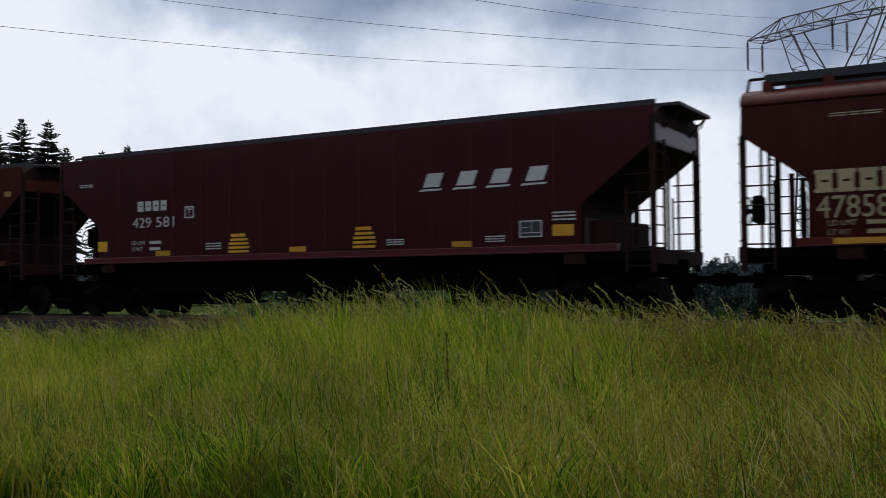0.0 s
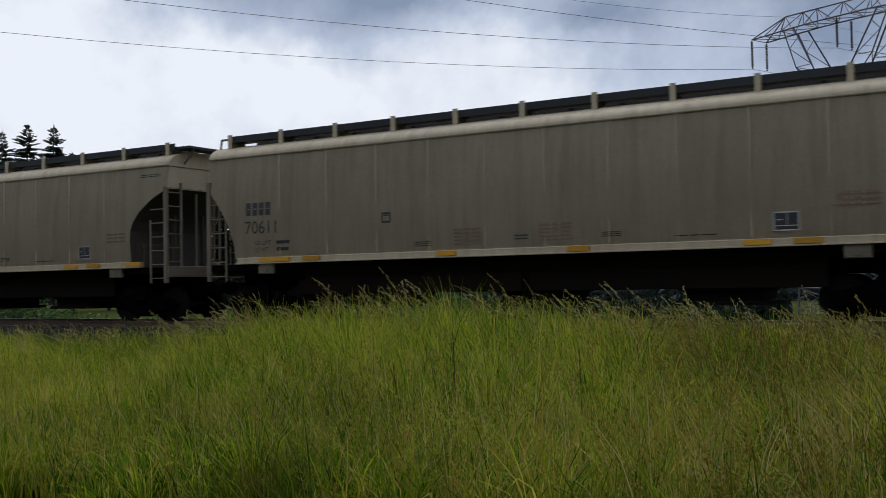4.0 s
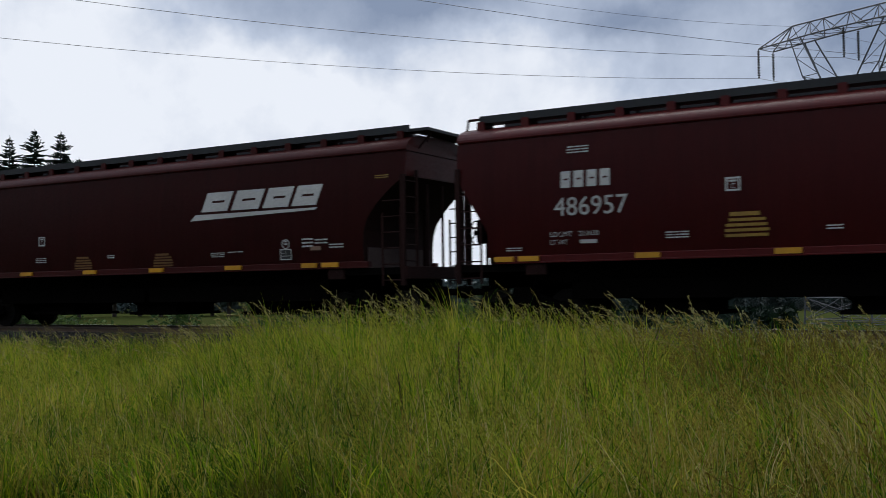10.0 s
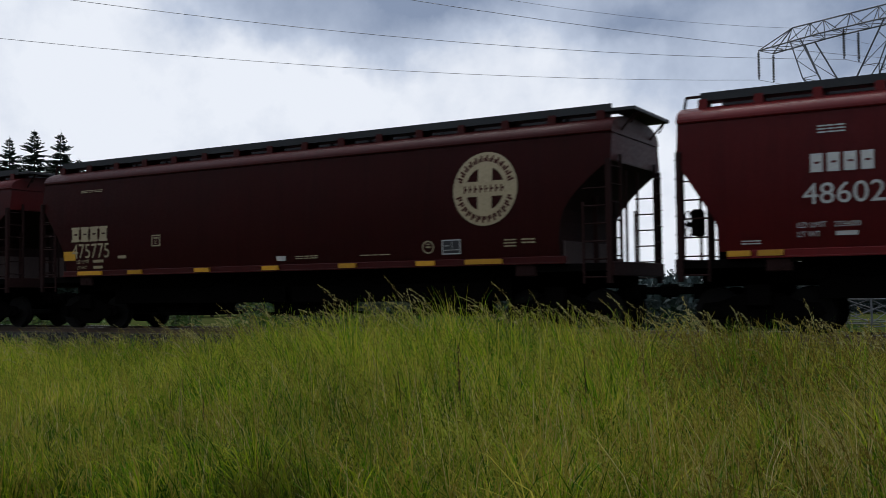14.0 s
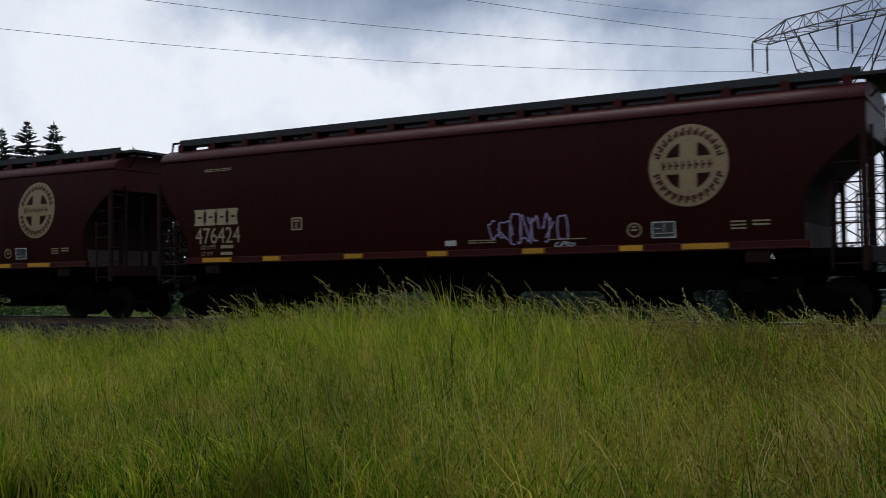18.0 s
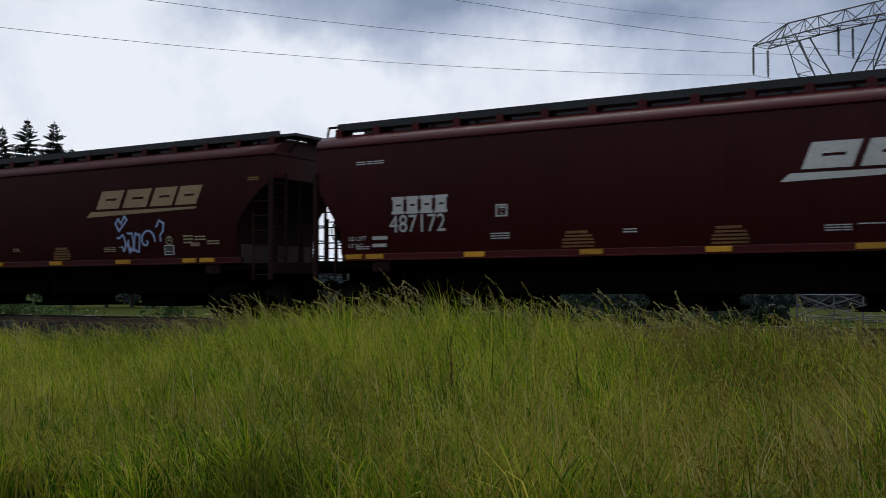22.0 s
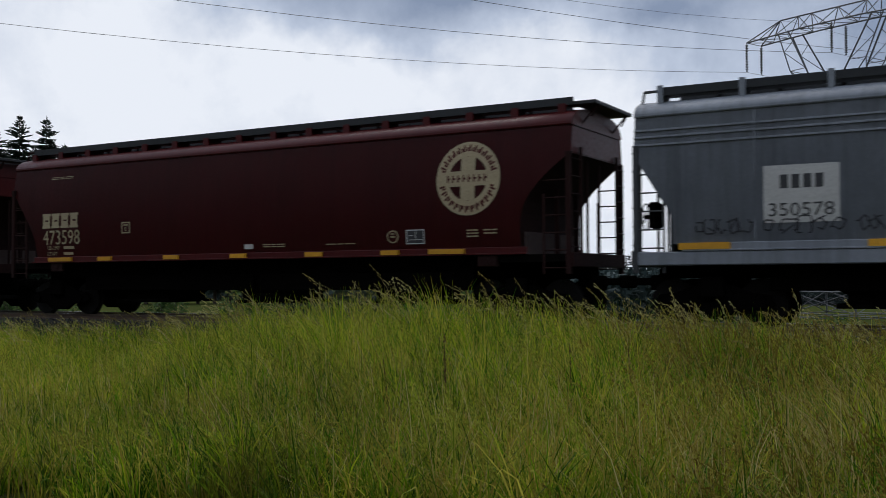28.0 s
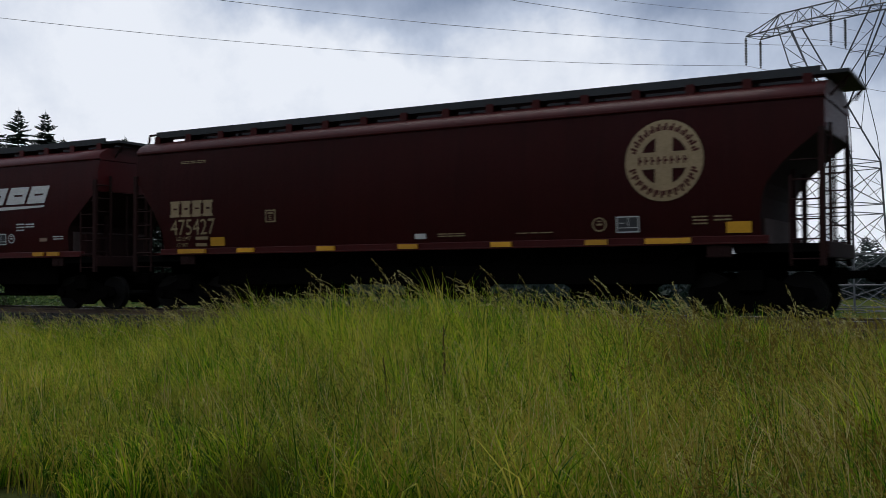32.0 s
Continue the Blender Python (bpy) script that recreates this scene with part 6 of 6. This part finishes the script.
    link(nt, dark, rp.inputs["Fac"])
    em = nt.nodes.new("ShaderNodeEmission")
    link(nt, rp.outputs["Color"], em.inputs["Color"])
    link(nt, em.outputs[0], nt.nodes.new("ShaderNodeOutputMaterial").inputs["Surface"])
    return m


def build_clouds():
    verts, faces = [], []
    azs = np.radians(np.arange(-30, 91, 4.0))
    els = np.radians(np.arange(-2, 39, 4.0))
    for e in els:
        for a in azs:
            verts.append((-math.sin(a) * math.cos(e) * 2400, math.cos(a) * math.cos(e) * 2400, math.sin(e) * 2400))
    n = len(azs)
    for j in range(len(els) - 1):
        for i in range(n - 1):
            faces.append((j * n + i, j * n + i + 1, (j + 1) * n + i + 1, (j + 1) * n + i))
    me = bpy.data.meshes.new("cloud_backdrop")
    me.from_pydata(verts, [], faces)
    for p in me.polygons:
        p.use_smooth = True
    me.materials.append(None)
    return tagged(put("cloud_backdrop", me, cloud_material()), "bright overcast sky with blue-grey cloud banks", "sky", kind="structure")


clouds = build_clouds()


# ---- meadow: patches of tall grass that sway in the train's wind ----
def grass_top(x, y):
    """Height of the meadow, tallest in the middle."""
    az = math.degrees(math.atan2(-x, y))
    return float(np.interp(az, [4, 12, 17, 24, 34, 40, 44.5, 48.5, 56], [1.10, 1.06, 1.13, 1.20, 1.25, 1.16, 0.95, 0.82, 0.78]))


def blades_mesh(name, roots, heights, widths, leans, ways, seed):
    """Many blades that arch over towards the tip, four stretches each."""
    n = len(roots)
    rng = np.random.default_rng(seed)
    face = rng.uniform(0, 2 * np.pi, n)
    wx, wy = np.cos(face) * widths, np.sin(face) * widths
    twist = rng.normal(0, 0.5, n)
    verts = np.empty((n, 9, 3))
    at = roots.astype(float).copy()
    for k, w in enumerate((1.0, 0.95, 0.75, 0.45)):
        verts[:, 2 * k] = np.stack((at[:, 0] - wx * w, at[:, 1] - wy * w, at[:, 2]), 1)
        verts[:, 2 * k + 1] = np.stack((at[:, 0] + wx * w, at[:, 1] + wy * w, at[:, 2]), 1)
        tilt = leans * (0.25 + 1.6 * (k / 3) ** 1.4)
        way = ways + twist * k / 3
        step = heights * (0.34, 0.28, 0.22, 0.16)[k]
        at = at + np.stack((np.cos(way) * np.sin(tilt) * step, np.sin(way) * np.sin(tilt) * step, np.cos(tilt) * step), 1)
    verts[:, 8] = at
    idx = np.array([0, 1, 3, 2, 2, 3, 5, 4, 4, 5, 7, 6, 6, 7, 8])
    loops = (np.arange(n)[:, None] * 9 + idx[None, :]).ravel()
    me = bpy.data.meshes.new(name)
    me.vertices.add(n * 9)
    me.vertices.foreach_set("co", verts.ravel())
    me.loops.add(n * 15)
    me.loops.foreach_set("vertex_index", loops)
    me.polygons.add(n * 4)
    starts = (np.arange(n)[:, None] * 15 + np.array([0, 4, 8, 12])[None, :]).ravel()
    me.polygons.foreach_set("loop_start", starts)
    me.update(calc_edges=True)
    me.materials.append(None)
    return me


def panicle(rng, verts, faces, root, height, lean, way, size, stem=0.0022):
    """A flowering stalk: a thin arching stem with a drooping plume of small spikelets."""
    pts = [tuple(root)]
    steps = 9
    for k in range(steps):
        tilt = lean * (0.2 + 1.5 * (k / (steps - 1)) ** 2)
        step = height / steps
        x, y, z = pts[-1]
        pts.append((x + math.cos(way) * math.sin(tilt) * step, y + math.sin(way) * math.sin(tilt) * step, z + math.cos(tilt) * step))
    for k, (a, b) in enumerate(zip(pts, pts[1:])):
        w = stem * (1.1 - 0.08 * k)
        n = len(verts)
        verts += [(a[0] - w, a[1], a[2]), (a[0] + w, a[1], a[2]), (b[0] + w * .9, b[1], b[2]), (b[0] - w * .9, b[1], b[2])]
        faces.append((n, n + 1, n + 2, n + 3))
    for j in range(30):
        f = 0.72 + 0.28 * j / 29
        k = min(int(f * steps), steps - 1)
        q = f * steps - k
        a, b = pts[k], pts[k + 1]
        p = [a[i] + (b[i] - a[i]) * q for i in range(3)]
        d = [(b[i] - a[i]) / (height / steps) for i in range(3)]
        r = 1.25 * size * rng.uniform(0.1, 1.0) * (1.25 - (f - 0.72) * 3.2)
        c = [p[0] + rng.gauss(0, 0.6) * r, p[1] + rng.gauss(0, 0.6) * r, p[2] + rng.uniform(-0.9, 0.4) * r]
        s = size * rng.uniform(0.24, 0.5)
        e = [d[i] * s + rng.gauss(0, 0.35) * s for i in range(3)]
        n = len(verts)
        verts += [(c[0] + e[0], c[1] + e[1], c[2] + e[2] - 0.2 * s), (c[0] + s * .32, c[1], c[2] + s * .22), (c[0] - e[0], c[1] - e[1], c[2] - e[2]), (c[0] - s * .32, c[1], c[2] - s * .22)]
        faces.append((n, n + 1, n + 2, n + 3))


PATCHES = []
CELL = 2.5


def build_meadow():
    g = np.random.default_rng(11)
    total = 0
    for j in range(4):
        y0 = 5.2 + j * CELL
        y1 = y0 + CELL
        x = -y1 * 1.45 - 1.0
        while x < -y0 * 0.09 + 0.5:
            cx, cy = x + CELL / 2, y0 + CELL / 2
            tufts = int((20, 19, 18, 18)[j] * CELL * CELL)
            tx, ty = g.uniform(-CELL / 2 - 0.1, CELL / 2 + 0.1, (2, tufts))
            lush = np.array([noise.noise(((cx + a) * 0.8, (cy + b) * 0.8, 0.0)) for a, b in zip(tx, ty)])
            each = np.maximum((38 + 18 * lush + g.normal(0, 14, tufts)).astype(int), 14)
            own = np.repeat(np.arange(tufts), each)
            n = len(own)
            out = g.uniform(0, 2 * np.pi, n)
            far = np.abs(g.normal(0, 0.085, n))
            px, py = tx[own] + np.cos(out) * far, ty[own] + np.sin(out) * far
            gz = ground_height(cx, cy)
            tuft_top = (0.64, 0.86, 1.0, 1.0)[j] * np.array([grass_top(cx + a, cy + b) for a, b in zip(tx, ty)]) * g.uniform(0.52, 1.16, tufts) * (1 + 0.28 * lush)
            pz = np.array([ground_height(cx + a, cy + b) for a, b in zip(tx, ty)])[own] - gz
            h = tuft_top[own] * (1.05 - 0.75 * g.random(n) ** 1.6)
            way = np.where(g.random(n) < 0.8, out, 3.3 + 0.9 * g.standard_normal(n))
            me = blades_mesh("grass_patch", np.stack((px, py, pz), 1), h, g.uniform(0.0030, 0.0072, n), np.minimum(np.abs(g.normal((0.86, 0.70, 0.58, 0.52)[j], 0.40, n)) + far * 1.2, 1.4), way, 100 + len(PATCHES))
            patch = tagged(put("grass_patch", me, "grass", None, (cx, cy, gz)), "patch of tall uncut green meadow grass swaying in wind", "grass", "meadow beside the line", kind="stuff")
            n = int((420, 320, 240, 200)[j] * CELL * CELL)
            px, py = g.uniform(-CELL / 2 - 0.1, CELL / 2 + 0.1, (2, n))
            h = np.array([grass_top(cx + a, cy + b) for a, b in zip(px, py)]) * g.uniform(0.35, 0.85, n)
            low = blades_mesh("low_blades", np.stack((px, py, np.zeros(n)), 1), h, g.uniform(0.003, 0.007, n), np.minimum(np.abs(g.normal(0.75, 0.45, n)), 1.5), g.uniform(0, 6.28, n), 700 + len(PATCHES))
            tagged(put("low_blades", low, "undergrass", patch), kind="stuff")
            n = int((80 if cx > -0.42 * cy else 40) * CELL * CELL)
            px, py = g.uniform(-CELL / 2, CELL / 2, (2, n))
            h = np.array([grass_top(cx + a, cy + b) for a, b in zip(px, py)]) * g.uniform(0.4, 1.0, n)
            me = blades_mesh("dry_stalks", np.stack((px, py, np.zeros(n)), 1), h, g.uniform(0.0028, 0.0046, n), np.abs(g.normal(0.6, 0.45, n)), 3.2 + 1.6 * g.standard_normal(n), 300 + len(PATCHES))
            tagged(put("dry_stalks", me, "straw", patch), "pale dry stalks", kind="stuff")
            rng = random.Random(500 + len(PATCHES))
            verts, faces = [], []
            for _ in range(int((64, 58, 52, 52)[j] * (1.5 if cx > -0.3 * cy else 1.0) * CELL * CELL)):
                a, b = rng.uniform(-CELL / 2, CELL / 2), rng.uniform(-CELL / 2, CELL / 2)
                t = grass_top(cx + a, cy + b) * (0.72, 0.9, 1.0, 1.0)[j]
                panicle(rng, verts, faces, (a, b, ground_height(cx + a, cy + b) - gz), t * rng.uniform(0.5, 1.18), abs(rng.gauss(0.55, 0.3)), 3.3 + rng.gauss(0, 1.4), rng.uniform(0.020, 0.038))
            tall, tips = [], []
            for _ in range(int((0.1, 0.4, 3.4, 7.0)[j] * CELL * CELL)):
                a, b = rng.uniform(-CELL / 2, CELL / 2), rng.uniform(-CELL / 2, CELL / 2)
                t = grass_top(cx + a, cy + b)
                panicle(rng, tall, tips, (a, b, ground_height(cx + a, cy + b) - gz), t * rng.uniform(1.08, 1.5 if j > 1 else 1.15), rng.uniform(0.4, 1.0) + (0.2 if j < 2 else 0.0), 3.4 + rng.gauss(0, 0.7), rng.uniform(0.032, 0.052) if j > 1 else rng.uniform(0.02, 0.03), 0.0028)
            me = bpy.data.meshes.new("flower_heads")
            me.from_pydata(verts, [], faces)
            me.materials.append(None)
            tagged(put("flower_heads", me, "brown_seed" if cx > -0.42 * cy else "seed", patch), "pale tan drooping flower heads", kind="stuff")
            me = bpy.data.meshes.new("tall_plumes")
            me.from_pydata(tall, [], tips)
            me.materials.append(None)
            tagged(put("tall_plumes", me, "plume", patch), "silvery nodding plumes on long stems", kind="stuff")
            PATCHES.append(patch)
            x += CELL


def dock_stem(seed):
    bm = bmesh.new()
    add_rod(bm, (0, 0, 0), (-0.04, 0.01, 0.62), 0.006, 5, 0.004)
    add_rod(bm, (-0.04, 0.01, 0.62), (-0.10, 0.0, 1.18), 0.004, 5, 0.002)
    return bm


def dock_head(seed):
    """A ragged spike of dark seeds round the upper stem."""
    rng = random.Random(seed)
    bm = bmesh.new()
    for k in range(90):
        f = rng.random()
        z = 0.55 + 0.62 * f
        x = -0.04 - 0.06 * max(z - 0.62, 0) / 0.56
        r = (0.022 * (1.1 - f)) * rng.random() ** 0.5
        a = rng.uniform(0, 6.28)
        s = rng.uniform(0.005, 0.010)
        p = Vector((x + r * math.cos(a), r * math.sin(a), z))
        vs = [bm.verts.new(p + Vector(q) * s) for q in ((0, 0, 1), (0.7, 0.2, 0), (0, 0, -0.9), (-0.6, -0.3, 0))]
        bm.faces.new(vs)
    return bm


def build_docks():
    rng = random.Random(77)
    for k in range(16):
        az, r = radians(rng.uniform(12, 48) if k > 8 else rng.uniform(9, 22)), rng.uniform(8.5, 12.5)
        x, y = -math.sin(az) * r, math.cos(az) * r
        top = grass_top(x, y)
        dock = tagged(new("dock_plant"), "withered dark brown dock stalk standing in the grass", "dock plant", "docks in the meadow")
        v = k % 4
        put("stem", cached(("dock_stem", v), lambda: dock_stem(v)), "dock", dock)
        tagged(put("seed_head", cached(("dock_head", v), lambda: dock_head(v)), "dock", dock), kind="stuff")
        dock.matrix_world = pose(x, y, ground_height(x, y), rng.uniform(-8, 8), rng.uniform(-12, 4), rng.uniform(0, 40)) @ Matrix.Scale(top * rng.uniform(0.78, 0.98) / 1.18, 4)


def build_tussocks():
    """Clumps of bent pale straw at the edge of the meadow."""
    g = np.random.default_rng(23)
    for k, (az, r, size) in enumerate(((7.2, 8.3, 1.0), (8.6, 7.4, 0.9), (6.9, 10.6, 1.1))):
        x, y = polar(az, r)
        n = 46
        out = g.uniform(0, 2 * np.pi, n)
        far = np.abs(g.normal(0, 0.09, n))
        roots = np.stack((np.cos(out) * far, np.sin(out) * far, np.zeros(n)), 1)
        me = blades_mesh("dry_tussock", roots, size * g.uniform(0.75, 1.35, n), g.uniform(0.0022, 0.0042, n), g.uniform(0.45, 1.15, n), 3.3 + 0.8 * g.standard_normal(n), 900 + k)
        tagged(put("dry_tussock", me, "straw", None, (x, y, ground_height(x, y))), "clump of pale dry grass bent over by wind", "grass", "dry tussocks in the meadow", kind="stuff")


build_meadow()
build_docks()
build_tussocks()


# ---- movement ----
STARTS = [-43.06, -23.96, -4.78, 14.3, 33.62, 52.77, 71.91, 91.3, 110.54, 129.24, 147.86, 166.93, 185.76, 204.86, 224.08, 243.16, 262.11, 280.74, 300.22, 319.25, 338.21, 357.49, 376.49, 395.26, 414.18, 433.32, 452.67, 472.03, 491.09, 509.88, 529.12, 547.88, 566.98]


def run(t):
    """How far the train has run, in metres, after t seconds."""
    q = t / 16
    return 285.452 * q -0.419 * q ** 2 -0.036 * q ** 3 -0.010 * q ** 4


def motions():
    for car, start in zip(CARS, STARTS):
        walk(car, [(t, pose(start + HALF - run(t), TRACK_Y, RAIL_Z)) for t in range(0, 33)])
    for car, start in zip(CARS, STARTS):
        # the wheels turn while the car is in sight; their rows lie closer than a quarter turn
        near = [k for k in range(0, 961) if -40.0 < start + HALF - run(k / 30) < 10.0]
        if near:
            first, last = max(near[0] - 1, 0), min(near[-1] + 1, 960)
            for wheel in [w for w in car.children_recursive if w.name.startswith("wheelset")]:
                x, y, z = wheel.location
                rows = [(0.0, first)] if first > 0 else []
                rows += [(k / 30, k) for k in range(first, last + 1)]
                rows += [(32.0, last)] if last < 960 else []
                walk(wheel, [(t, pose(x, y, z, 0, -math.degrees(run(k / 30) / 0.455) % 360, 0)) for t, k in rows])
    for patch in PATCHES:
        x, y, z = patch.location
        rows = []
        for k in range(0, 65):
            t = k / 2
            lean = -1.2 + 1.3 * math.sin(2.3 * t + 0.45 * x) + 0.6 * math.sin(4.1 * t + 0.7 * x + 0.9 * y)
            rows.append((t, pose(x, y, z, 0.4 * math.sin(2.9 * t + 0.8 * y), lean, 0)))
        walk(patch, rows)
    walk(clouds, [(t, pose(0, 0, 0, 0, 0, -5.0 * (t - 9) / 32)) for t in range(0, 33, 4)])


motions()
